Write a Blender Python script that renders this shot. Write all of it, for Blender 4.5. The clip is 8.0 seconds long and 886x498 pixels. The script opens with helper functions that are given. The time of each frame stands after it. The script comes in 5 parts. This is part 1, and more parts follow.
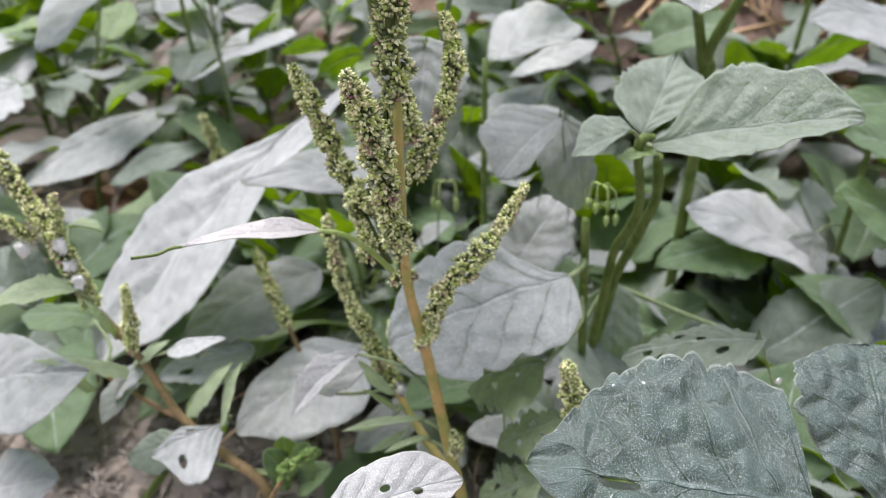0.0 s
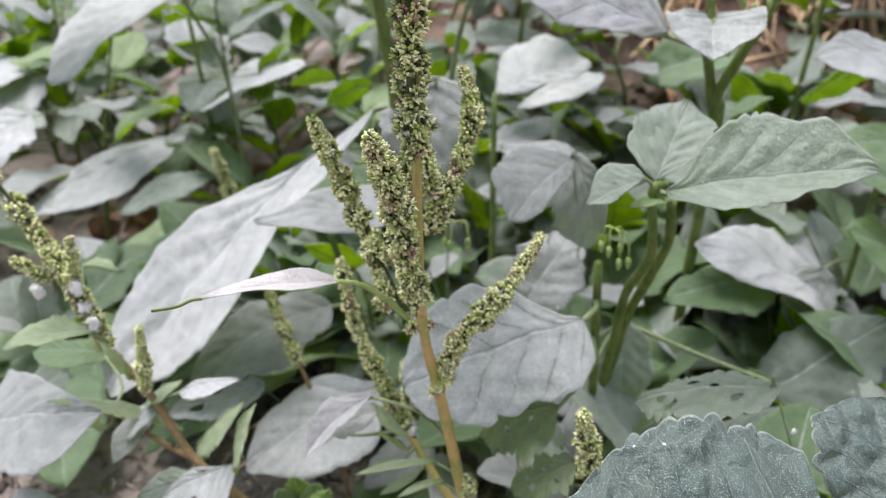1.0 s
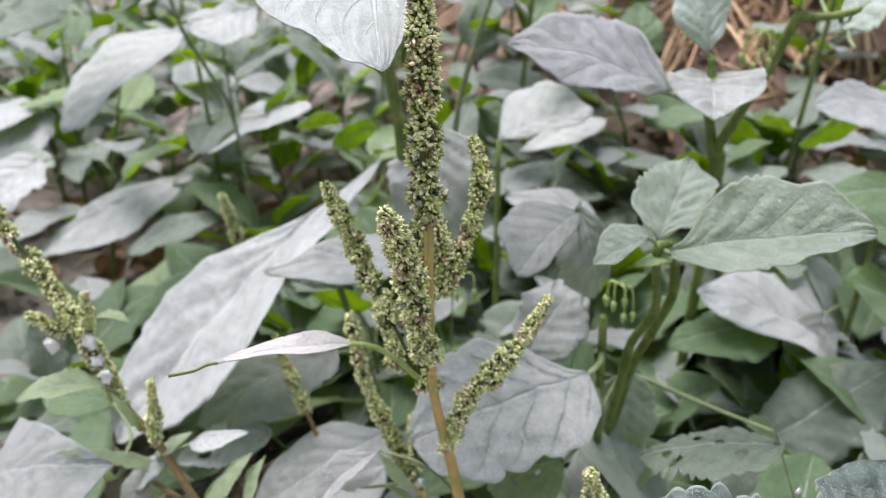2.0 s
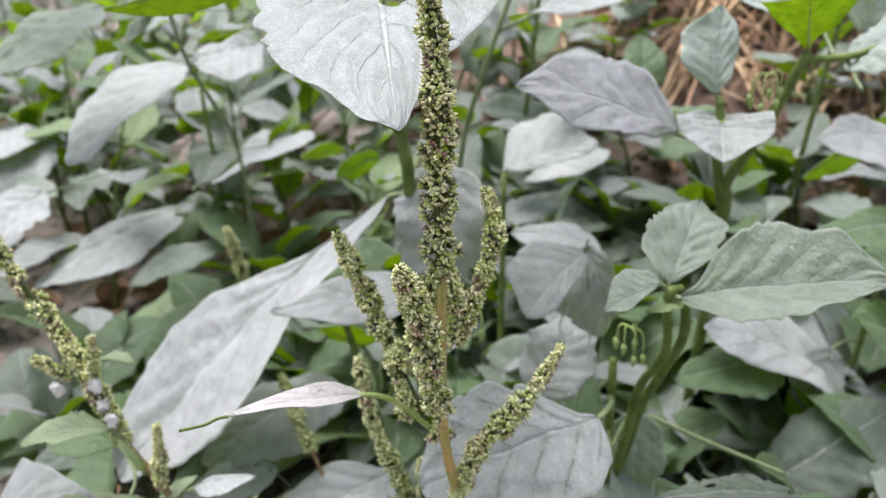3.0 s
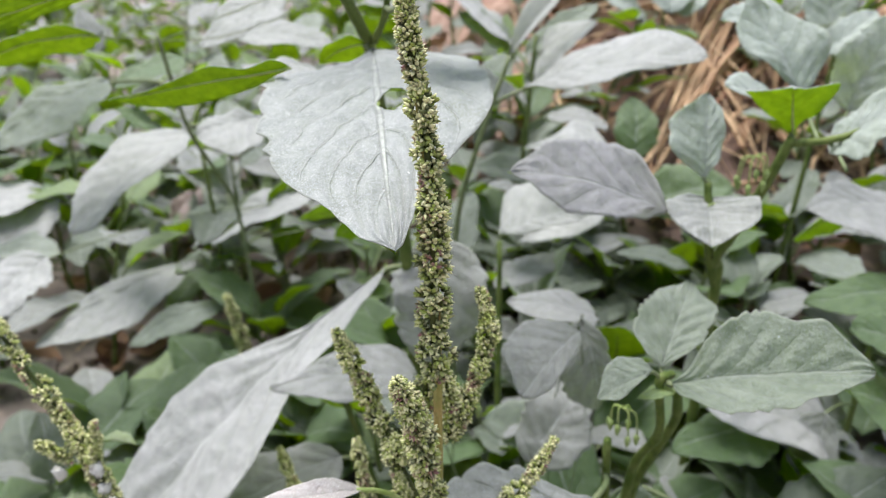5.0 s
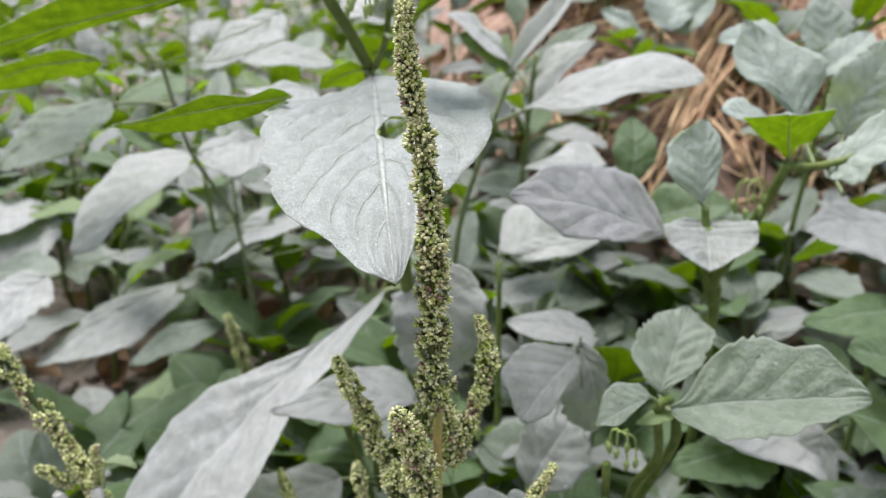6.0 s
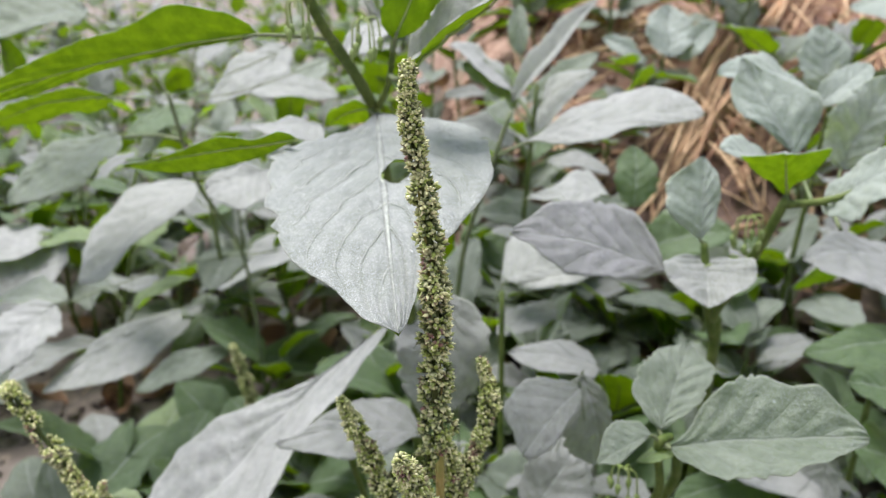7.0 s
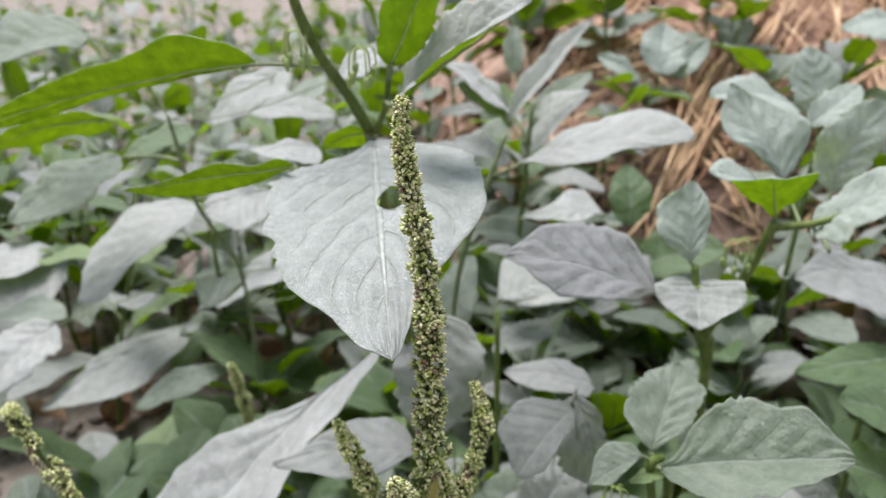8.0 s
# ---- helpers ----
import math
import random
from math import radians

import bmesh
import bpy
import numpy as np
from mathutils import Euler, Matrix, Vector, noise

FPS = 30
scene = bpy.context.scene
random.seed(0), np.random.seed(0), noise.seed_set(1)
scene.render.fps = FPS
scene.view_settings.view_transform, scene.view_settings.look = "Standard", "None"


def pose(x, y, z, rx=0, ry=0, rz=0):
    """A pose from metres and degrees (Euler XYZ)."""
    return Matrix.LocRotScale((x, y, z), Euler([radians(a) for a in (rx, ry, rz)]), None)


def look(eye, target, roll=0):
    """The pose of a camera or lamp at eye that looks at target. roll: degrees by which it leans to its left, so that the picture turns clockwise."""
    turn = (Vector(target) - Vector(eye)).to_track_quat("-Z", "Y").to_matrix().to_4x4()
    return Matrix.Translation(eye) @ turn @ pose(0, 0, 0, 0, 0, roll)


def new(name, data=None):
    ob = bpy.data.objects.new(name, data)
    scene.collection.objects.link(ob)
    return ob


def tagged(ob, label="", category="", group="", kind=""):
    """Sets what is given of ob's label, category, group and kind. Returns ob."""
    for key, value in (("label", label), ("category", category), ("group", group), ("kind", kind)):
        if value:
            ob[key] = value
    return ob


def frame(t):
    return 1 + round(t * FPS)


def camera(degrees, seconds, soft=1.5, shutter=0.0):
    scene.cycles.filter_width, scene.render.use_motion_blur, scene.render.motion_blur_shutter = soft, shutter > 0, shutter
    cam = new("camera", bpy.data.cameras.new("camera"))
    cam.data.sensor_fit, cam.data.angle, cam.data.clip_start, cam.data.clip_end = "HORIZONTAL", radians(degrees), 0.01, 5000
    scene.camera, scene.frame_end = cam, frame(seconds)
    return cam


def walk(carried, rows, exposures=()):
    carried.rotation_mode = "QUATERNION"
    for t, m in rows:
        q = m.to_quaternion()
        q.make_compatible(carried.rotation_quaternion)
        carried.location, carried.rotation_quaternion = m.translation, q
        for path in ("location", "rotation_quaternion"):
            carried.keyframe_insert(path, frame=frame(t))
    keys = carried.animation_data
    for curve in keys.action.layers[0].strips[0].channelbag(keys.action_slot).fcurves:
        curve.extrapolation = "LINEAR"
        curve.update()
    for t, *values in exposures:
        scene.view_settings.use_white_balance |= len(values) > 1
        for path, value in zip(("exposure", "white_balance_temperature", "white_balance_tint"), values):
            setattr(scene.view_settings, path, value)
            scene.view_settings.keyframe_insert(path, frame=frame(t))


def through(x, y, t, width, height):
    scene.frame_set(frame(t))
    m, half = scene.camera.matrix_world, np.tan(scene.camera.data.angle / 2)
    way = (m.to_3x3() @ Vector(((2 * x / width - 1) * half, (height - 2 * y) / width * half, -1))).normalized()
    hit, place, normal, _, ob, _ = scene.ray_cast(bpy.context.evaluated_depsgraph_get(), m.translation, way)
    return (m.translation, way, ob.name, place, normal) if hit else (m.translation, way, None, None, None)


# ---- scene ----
cam = camera(59.68, 8.0, soft=0.6)
cam.data.dof.use_dof = True
cam.data.dof.focus_distance, cam.data.dof.aperture_fstop = 0.188, 17.5
# seconds, x, y, z, yaw, pitch, roll
ROWS = [
    (0.0, 0.0019, -0.0045, 0.3044, 0.10, -29.08, -0.07),
    (0.5, -0.0013, -0.0017, 0.3064, 0.36, -28.65, -0.07),
    (1.0, -0.0033, -0.0006, 0.3148, 0.19, -27.85, 0.09),
    (1.5, -0.0054, 0.0004, 0.3210, 0.13, -26.90, 0.05),
    (2.0, -0.0069, -0.0003, 0.3287, 0.14, -25.97, 0.19),
    (3.5, -0.0128, 0.0084, 0.3423, -0.10, -24.12, 0.25),
    (4.0, -0.0120, 0.0088, 0.3494, -0.15, -23.45, 0.13),
    (4.5, -0.0111, 0.0072, 0.3568, -0.14, -22.77, 0.14),
    (6.0, -0.0106, 0.0066, 0.3670, -0.12, -21.34, 0.12),
    (6.5, -0.0100, 0.0057, 0.3731, 0.10, -20.75, 0.06),
    (7.0, -0.0101, 0.0045, 0.3778, 0.20, -20.13, -0.05),
    (7.5, -0.0089, 0.0024, 0.3818, 0.13, -19.81, -0.05),
    (8.0, -0.0086, 0.0003, 0.3846, 0.06, -19.23, -0.05),
]
walk(cam, [(t, pose(x, y, z, 90 + pitch, 0, yaw) @ pose(0, 0, 0, 0, 0, roll)) for t, x, y, z, yaw, pitch, roll in ROWS], exposures=[(0.0, 1.07, 6420, 14), (2.0, 1.07, 6380, 14), (3.5, 0.95, 6450, 12), (4.5, 0.90, 6500, 11), (8.0, 0.74, 6560, 10)])

# ---- light: bright overcast sky, high soft sun ----
world = bpy.data.worlds.new("overcast_sky")
scene.world = world
world.use_nodes = True
wn = world.node_tree
sky = wn.nodes.new("ShaderNodeTexSky")
sky.sky_type = "NISHITA"
sky.sun_disc = False
sky.sun_elevation, sky.sun_rotation = radians(74), radians(-49)
sky.dust_density, sky.air_density = 4.0, 1.0
SKY_WHITE = wn.nodes.new("ShaderNodeMix")
SKY_WHITE.data_type = "RGBA"
SKY_WHITE.inputs[0].default_value = 0.75
wn.links.new(sky.outputs[0], SKY_WHITE.inputs[6])
SKY_WHITE.inputs[7].default_value = (6.2, 6.9, 7.9, 1)
wn.links.new(SKY_WHITE.outputs[2], wn.nodes["Background"].inputs[0])
wn.nodes["Background"].inputs[1].default_value = 0.066
sun = new("sun", bpy.data.lights.new("sun", "SUN"))
sun.data.energy, sun.data.angle, sun.data.color = 3.5, radians(38), (1.0, 0.985, 0.97)
sun.matrix_world = look((-0.35 * 5, 0.30 * 5, 1.6 * 5), (0, 0, 0))

GROUND = -0.04


# ---- materials ----
class Nodes:
    """Short hand for building one node material."""

    def __init__(self, name):
        self.mat = bpy.data.materials.new(name)
        self.mat.use_nodes = True
        self.tree = self.mat.node_tree
        self.bsdf = self.tree.nodes["Principled BSDF"]
        self.out = self.tree.nodes["Material Output"]

    def node(self, kind, **values):
        n = self.tree.nodes.new(kind)
        for key, value in values.items():
            if key == "op":
                n.operation = value
            elif key == "blend":
                n.blend_type = value
        return n

    def put(self, socket, value):
        if isinstance(value, bpy.types.NodeSocket):
            self.tree.links.new(value, socket)
        else:
            socket.default_value = value

    def math(self, op, a, b=0.0, c=None, clamp=False):
        n = self.node("ShaderNodeMath", op=op)
        n.use_clamp = clamp
        self.put(n.inputs[0], a)
        self.put(n.inputs[1], b)
        if c is not None:
            self.put(n.inputs[2], c)
        return n.outputs[0]

    def noise(self, scale, detail=3.0, rough=0.55, vector=None):
        n = self.node("ShaderNodeTexNoise")
        n.inputs["Scale"].default_value = scale
        n.inputs["Detail"].default_value = detail
        n.inputs["Roughness"].default_value = rough
        self.tree.links.new(vector or self.coords(), n.inputs["Vector"])
        return n.outputs["Fac"]

    def coords(self):
        return self.node("ShaderNodeTexCoord").outputs["Object"]

    def band(self, value, low, high, a=0.0, b=1.0):
        n = self.node("ShaderNodeMapRange")
        n.interpolation_type = "SMOOTHSTEP"
        self.put(n.inputs[0], value)
        for i, v in zip((1, 2, 3, 4), (low, high, a, b)):
            n.inputs[i].default_value = v
        return n.outputs[0]

    def mix(self, fac, a, b, blend="MIX"):
        n = self.node("ShaderNodeMix", blend=blend)
        n.data_type = "RGBA"
        self.put(n.inputs[0], fac)
        for socket, v in ((n.inputs[6], a), (n.inputs[7], b)):
            self.put(socket, v if isinstance(v, bpy.types.NodeSocket) else (*v, 1))
        return n.outputs[2]

    def bump(self, height, strength, distance):
        n = self.node("ShaderNodeBump")
        n.inputs["Strength"].default_value = strength
        n.inputs["Distance"].default_value = distance
        self.put(n.inputs["Height"], height)
        self.tree.links.new(n.outputs[0], self.bsdf.inputs["Normal"])
        return n.outputs[0]

    def random(self):
        return self.node("ShaderNodeObjectInfo").outputs["Random"]


def leaf_material(name, green, dust, dusty, through_colour, through, gloss=0.42, speck=0.5, veins=6.0, vein_tint=(0.54, 0.56, 0.53), vein_amount=0.5, net=170.0, relief=0.12, sheen=0.35, crease=0.3, lean=2.0, ridge=False, grit=2700, sweep=0.75):
    """Leaf skin: green blade under a pale dusty bloom, with midrib, side veins, vein net and fine relief; lets some light through."""
    m = Nodes(name)
    uv = m.node("ShaderNodeUVMap").outputs[0]
    split = m.node("ShaderNodeSeparateXYZ")
    m.tree.links.new(uv, split.inputs[0])
    across = m.math("ABSOLUTE", m.math("MULTIPLY_ADD", split.outputs[0], 2.0, -1.0))
    along = split.outputs[1]
    wobble = m.math("MULTIPLY_ADD", m.noise(60, 2), 0.3, -0.15)
    curve = m.math("POWER", across, sweep)
    phase = m.math("ADD", m.math("SUBTRACT", m.math("MULTIPLY", along, veins), m.math("MULTIPLY", curve, lean)), wobble)
    side = m.math("ABSOLUTE", m.math("SUBTRACT", m.math("FRACT", phase), 0.5))
    vein = m.band(side, 0.0, 0.05, 1.0, 0.0)
    fade = m.math("MULTIPLY", m.band(across, 0.6, 0.95, 1.0, 0.1), m.band(along, 0.72, 0.95, 1.0, 0.15))
    rib = m.band(across, 0.012, 0.04, 1.0, 0.0)
    broken = m.band(m.noise(210, 3, 0.6), 0.3, 0.62, 0.2, 1.0)
    lines = m.math("MAXIMUM", m.math("MULTIPLY", m.math("MULTIPLY", m.math("MULTIPLY", vein, fade), broken), 0.6), m.math("MULTIPLY", rib, m.band(broken, 0.0, 1.0, 0.55, 1.0)))
    rnd = m.random()
    blotch = m.noise(42, 4, 0.6)
    patch = m.noise(150, 4, 0.65)
    fine = m.noise(520, 3, 0.65)
    grain = m.noise(grit, 2, 0.6)
    amount = m.math("ADD", m.math("MULTIPLY_ADD", blotch, 0.9, dusty - 0.47), m.math("MULTIPLY_ADD", rnd, 0.3, -0.15))
    amount = m.math("ADD", amount, m.math("MULTIPLY_ADD", patch, 0.7, -0.35))
    amount = m.math("ADD", amount, m.math("MULTIPLY_ADD", fine, 0.6, -0.3), clamp=True)
    cell = m.node("ShaderNodeTexVoronoi")
    cell.feature = "DISTANCE_TO_EDGE"
    cell.inputs["Scale"].default_value = net
    m.tree.links.new(m.coords(), cell.inputs["Vector"])
    seam = m.band(cell.outputs["Distance"], 0.0, 0.3, 1.0, 0.0)
    colour = m.mix(amount, green, dust)
    colour = m.mix(m.math("MULTIPLY", seam, min(0.6, 0.42 * relief)), colour, tuple(0.5 * c for c in green))
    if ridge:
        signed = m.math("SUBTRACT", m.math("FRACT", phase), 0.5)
        # Shade on one flank of each raised vein, put into the colour.
        vein_shade = m.math("MULTIPLY", m.math("MULTIPLY", m.band(signed, 0.01, 0.04), m.band(signed, 0.05, 0.3, 0.45, 0.0)), fade)
        colour = m.mix(vein_shade, colour, green)
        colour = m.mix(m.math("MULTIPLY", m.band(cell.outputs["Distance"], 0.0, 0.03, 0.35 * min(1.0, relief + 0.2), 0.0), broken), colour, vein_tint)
    # Soft painted shade to both sides of the side veins.
    shade_halo = m.math("MULTIPLY", m.band(side, 0.05, 0.26, 0.16 + 0.1 * crease, 0.0), fade)
    colour = m.mix(m.math("MULTIPLY", shade_halo, m.band(broken, 0.2, 1.0, 0.4, 1.0)), colour, green)
    thin = m.math("MULTIPLY", m.math("MULTIPLY", m.band(side, 0.006, 0.028 if ridge else 0.03 + 0.03 * crease, crease, 0.0), m.math("MULTIPLY", m.band(across, 0.75, 1.0, 1.0, 0.0), m.band(along, 0.72, 0.95, 1.0, 0.1))), broken)
    colour = m.mix(thin, colour, vein_tint if ridge else tuple(0.75 * c for c in green))
    colour = m.mix(m.math("MULTIPLY", m.math("MULTIPLY", rib, broken), vein_amount), colour, vein_tint)
    spots = m.math("MULTIPLY", m.band(grain, 0.52, 0.68), speck)
    colour = m.mix(spots, colour, (0.74, 0.76, 0.77))
    fleck = m.node("ShaderNodeTexVoronoi")
    fleck.inputs["Scale"].default_value = 170
    m.tree.links.new(m.coords(), fleck.inputs["Vector"])
    pick = m.node("ShaderNodeSeparateXYZ")
    m.tree.links.new(fleck.outputs["Color"], pick.inputs[0])
    flecks = m.math("MULTIPLY", m.band(m.math("ADD", fleck.outputs["Distance"], m.math("MULTIPLY_ADD", fine, 0.3, -0.15)), 0.03, 0.10, 1.0, 0.0), m.band(pick.outputs[0], 0.72, 0.76))
    colour = m.mix(m.math("MULTIPLY", flecks, min(1.0, speck * 2.5)), colour, (0.75, 0.76, 0.75))
    edge = m.math("MULTIPLY", m.band(across, 0.975 if ridge else 0.955, 0.99), 0.28 if ridge else 0.5 * min(1.0, speck))
    colour = m.mix(edge, colour, (0.55, 0.58, 0.5))
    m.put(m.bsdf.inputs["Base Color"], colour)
    m.put(m.bsdf.inputs["Roughness"], m.math("MULTIPLY_ADD", fine, 0.3, gloss - 0.1))
    m.bsdf.inputs["Specular IOR Level"].default_value = 0.7
    m.bsdf.inputs["Sheen Weight"].default_value = sheen
    m.bsdf.inputs["Sheen Roughness"].default_value = 0.45
    m.bsdf.inputs["Sheen Tint"].default_value = (1.0, 0.98, 1.0, 1)
    height = m.math("ADD", m.math("MULTIPLY", seam, -1.2 * relief), m.math("MULTIPLY", lines, (0.9 if ridge else -0.3) * (1 + 2.5 * crease)))
    height = m.math("ADD", height, m.math("ADD", m.math("MULTIPLY", grain, 0.45), m.math("MULTIPLY_ADD", fine, 0.7, m.math("MULTIPLY", patch, 1.1))))
    bump = m.bump(height, 0.75, 0.0011)
    trans = m.node("ShaderNodeBsdfTranslucent")
    m.put(trans.inputs[0], m.mix(m.band(patch, 0.35, 0.65), tuple(0.86 * c for c in through_colour), tuple(min(1.0, 1.1 * c) for c in through_colour)))
    m.tree.links.new(bump, trans.inputs["Normal"])
    mixer = m.node("ShaderNodeMixShader")
    mixer.inputs[0].default_value = through
    m.tree.links.new(m.bsdf.outputs[0], mixer.inputs[1])
    m.tree.links.new(trans.outputs[0], mixer.inputs[2])
    m.tree.links.new(mixer.outputs[0], m.out.inputs["Surface"])
    return m.mat


LIME = (0.74, 0.86, 0.07)
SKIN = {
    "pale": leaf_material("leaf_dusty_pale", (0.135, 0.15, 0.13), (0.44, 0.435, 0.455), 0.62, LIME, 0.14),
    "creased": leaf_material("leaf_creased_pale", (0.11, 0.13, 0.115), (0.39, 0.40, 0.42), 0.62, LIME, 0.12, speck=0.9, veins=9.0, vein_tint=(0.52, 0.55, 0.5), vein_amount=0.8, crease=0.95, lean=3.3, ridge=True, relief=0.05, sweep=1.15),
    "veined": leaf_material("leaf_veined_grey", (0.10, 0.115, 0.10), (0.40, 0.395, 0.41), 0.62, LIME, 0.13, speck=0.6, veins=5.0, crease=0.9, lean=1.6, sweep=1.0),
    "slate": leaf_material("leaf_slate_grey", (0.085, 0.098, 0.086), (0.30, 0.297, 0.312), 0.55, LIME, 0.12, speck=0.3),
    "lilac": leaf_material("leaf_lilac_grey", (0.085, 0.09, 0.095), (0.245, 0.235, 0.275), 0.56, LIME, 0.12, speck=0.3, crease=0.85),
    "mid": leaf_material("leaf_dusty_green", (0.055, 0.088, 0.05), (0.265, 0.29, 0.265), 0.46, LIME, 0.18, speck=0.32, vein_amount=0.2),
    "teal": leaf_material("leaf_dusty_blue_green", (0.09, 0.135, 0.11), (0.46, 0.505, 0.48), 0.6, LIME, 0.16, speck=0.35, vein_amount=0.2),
    # Grey-green leaf made darker, with canopy shade put into its colours.
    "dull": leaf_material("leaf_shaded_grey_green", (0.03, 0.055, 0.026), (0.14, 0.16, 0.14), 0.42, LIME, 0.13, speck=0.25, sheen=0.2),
    # Green leaves low in the patch; their shade is part of the colour.
    "dark": leaf_material("leaf_shade_green", (0.028, 0.07, 0.012), (0.078, 0.14, 0.045), 0.40, LIME, 0.16, speck=0.18, sheen=0.12),
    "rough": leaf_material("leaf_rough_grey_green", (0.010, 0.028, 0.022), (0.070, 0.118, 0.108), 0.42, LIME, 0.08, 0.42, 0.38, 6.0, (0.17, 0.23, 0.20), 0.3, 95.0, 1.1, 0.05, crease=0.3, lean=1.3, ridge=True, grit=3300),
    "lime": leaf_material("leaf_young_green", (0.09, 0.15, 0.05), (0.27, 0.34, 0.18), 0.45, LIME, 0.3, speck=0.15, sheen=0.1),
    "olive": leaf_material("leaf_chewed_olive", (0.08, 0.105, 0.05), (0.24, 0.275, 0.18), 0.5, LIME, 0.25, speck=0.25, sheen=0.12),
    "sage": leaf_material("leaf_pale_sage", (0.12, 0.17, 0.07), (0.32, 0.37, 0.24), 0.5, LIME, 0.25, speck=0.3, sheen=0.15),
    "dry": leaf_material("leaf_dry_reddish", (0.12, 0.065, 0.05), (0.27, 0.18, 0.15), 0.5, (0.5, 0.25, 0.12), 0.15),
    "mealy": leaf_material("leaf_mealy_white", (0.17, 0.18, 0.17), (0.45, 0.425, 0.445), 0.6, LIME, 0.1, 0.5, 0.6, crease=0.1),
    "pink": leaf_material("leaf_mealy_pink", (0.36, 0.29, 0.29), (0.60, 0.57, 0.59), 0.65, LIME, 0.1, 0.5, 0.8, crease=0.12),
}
UNDER = leaf_material("leaf_underside", (0.12, 0.22, 0.03), (0.19, 0.30, 0.06), 0.4, (0.68, 0.98, 0.12), 0.88, 0.5, 0.05, 7.0, (0.34, 0.42, 0.12), 0.5, sheen=0.05)


def stem_material(name, low, high, scale=90):
    m = Nodes(name)
    fibre = m.node("ShaderNodeMapping")
    fibre.inputs["Scale"].default_value = (1, 1, 0.15)
    m.tree.links.new(m.coords(), fibre.inputs["Vector"])
    n = m.noise(scale * 8, 3, 0.6, fibre.outputs[0])
    big = m.noise(scale, 3)
    colour = m.mix(m.band(big, 0.35, 0.65), low, high)
    colour = m.mix(m.band(n, 0.5, 0.75, 0.0, 0.35), colour, tuple(min(0.6, 2.2 * c) for c in high))
    colour = m.mix(m.band(m.noise(scale * 3, 4, 0.7), 0.52, 0.7, 0.0, 0.5), colour, tuple(0.45 * c for c in low))
    m.put(m.bsdf.inputs["Base Color"], colour)
    m.bsdf.inputs["Roughness"].default_value = 0.55
    m.bsdf.inputs["Specular IOR Level"].default_value = 0.3
    m.bump(n, 0.5, 0.0006)
    return m.mat


STEM_TAN = stem_material("stem_tan", (0.30, 0.29, 0.08), (0.48, 0.32, 0.12))
STEM_OLIVE = stem_material("stem_olive", (0.07, 0.11, 0.018), (0.13, 0.165, 0.042))
STEM_BROWN = stem_material("stem_brown", (0.15, 0.12, 0.05), (0.27, 0.17, 0.085))
STEM_DULL = stem_material("stem_dull_green", (0.12, 0.16, 0.07), (0.20, 0.23, 0.12))
STEM_GREEN = stem_material("stem_green", (0.24, 0.34, 0.08), (0.36, 0.42, 0.16))


def grain_material(name, leafy, straw, blush, blush_share):
    """Tiny flower bracts: every bract takes its own tint."""
    m = Nodes(name)
    island = m.node("ShaderNodeNewGeometry").outputs["Random Per Island"]
    patch = m.noise(120, 2)
    colour = m.mix(m.band(island, 0.1, 0.8), leafy, straw)
    dark = m.math("FRACT", m.math("MULTIPLY", island, 7.31))
    colour = m.mix(m.band(dark, 0.58, 0.98, 0.0, 0.8), colour, (0.05, 0.08, 0.015))
    pink = m.math("MULTIPLY", m.band(patch, 0.52, 0.66), m.band(m.math("FRACT", m.math("MULTIPLY", island, 3.7)), 1 - blush_share - 0.2, 1 - blush_share + 0.2))
    colour = m.mix(pink, colour, blush)
    # Buds are greener at the base; shade between them is painted in too.
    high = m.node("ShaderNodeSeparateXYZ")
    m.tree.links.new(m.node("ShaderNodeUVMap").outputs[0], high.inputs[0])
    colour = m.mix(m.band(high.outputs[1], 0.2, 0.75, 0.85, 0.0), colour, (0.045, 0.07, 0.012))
    m.put(m.bsdf.inputs["Base Color"], colour)
    m.bsdf.inputs["Roughness"].default_value = 0.36
    m.bsdf.inputs["Specular IOR Level"].default_value = 0.6
    m.bump(m.noise(2500, 2), 0.3, 0.0003)
    return m.mat


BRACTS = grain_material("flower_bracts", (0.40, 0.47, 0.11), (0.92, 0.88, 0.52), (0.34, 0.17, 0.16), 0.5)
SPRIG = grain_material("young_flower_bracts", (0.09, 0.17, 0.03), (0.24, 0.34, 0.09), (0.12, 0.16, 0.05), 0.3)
BRACT_CORE = stem_material("spike_core", (0.05, 0.07, 0.015), (0.10, 0.11, 0.03))
CHAFF = stem_material("grey_chaff", (0.13, 0.105, 0.085), (0.34, 0.29, 0.25))
CHALK = stem_material("chalky_white", (0.62, 0.61, 0.56), (0.80, 0.79, 0.75))
BERRY = stem_material("bud_green", (0.16, 0.26, 0.06), (0.30, 0.38, 0.14))


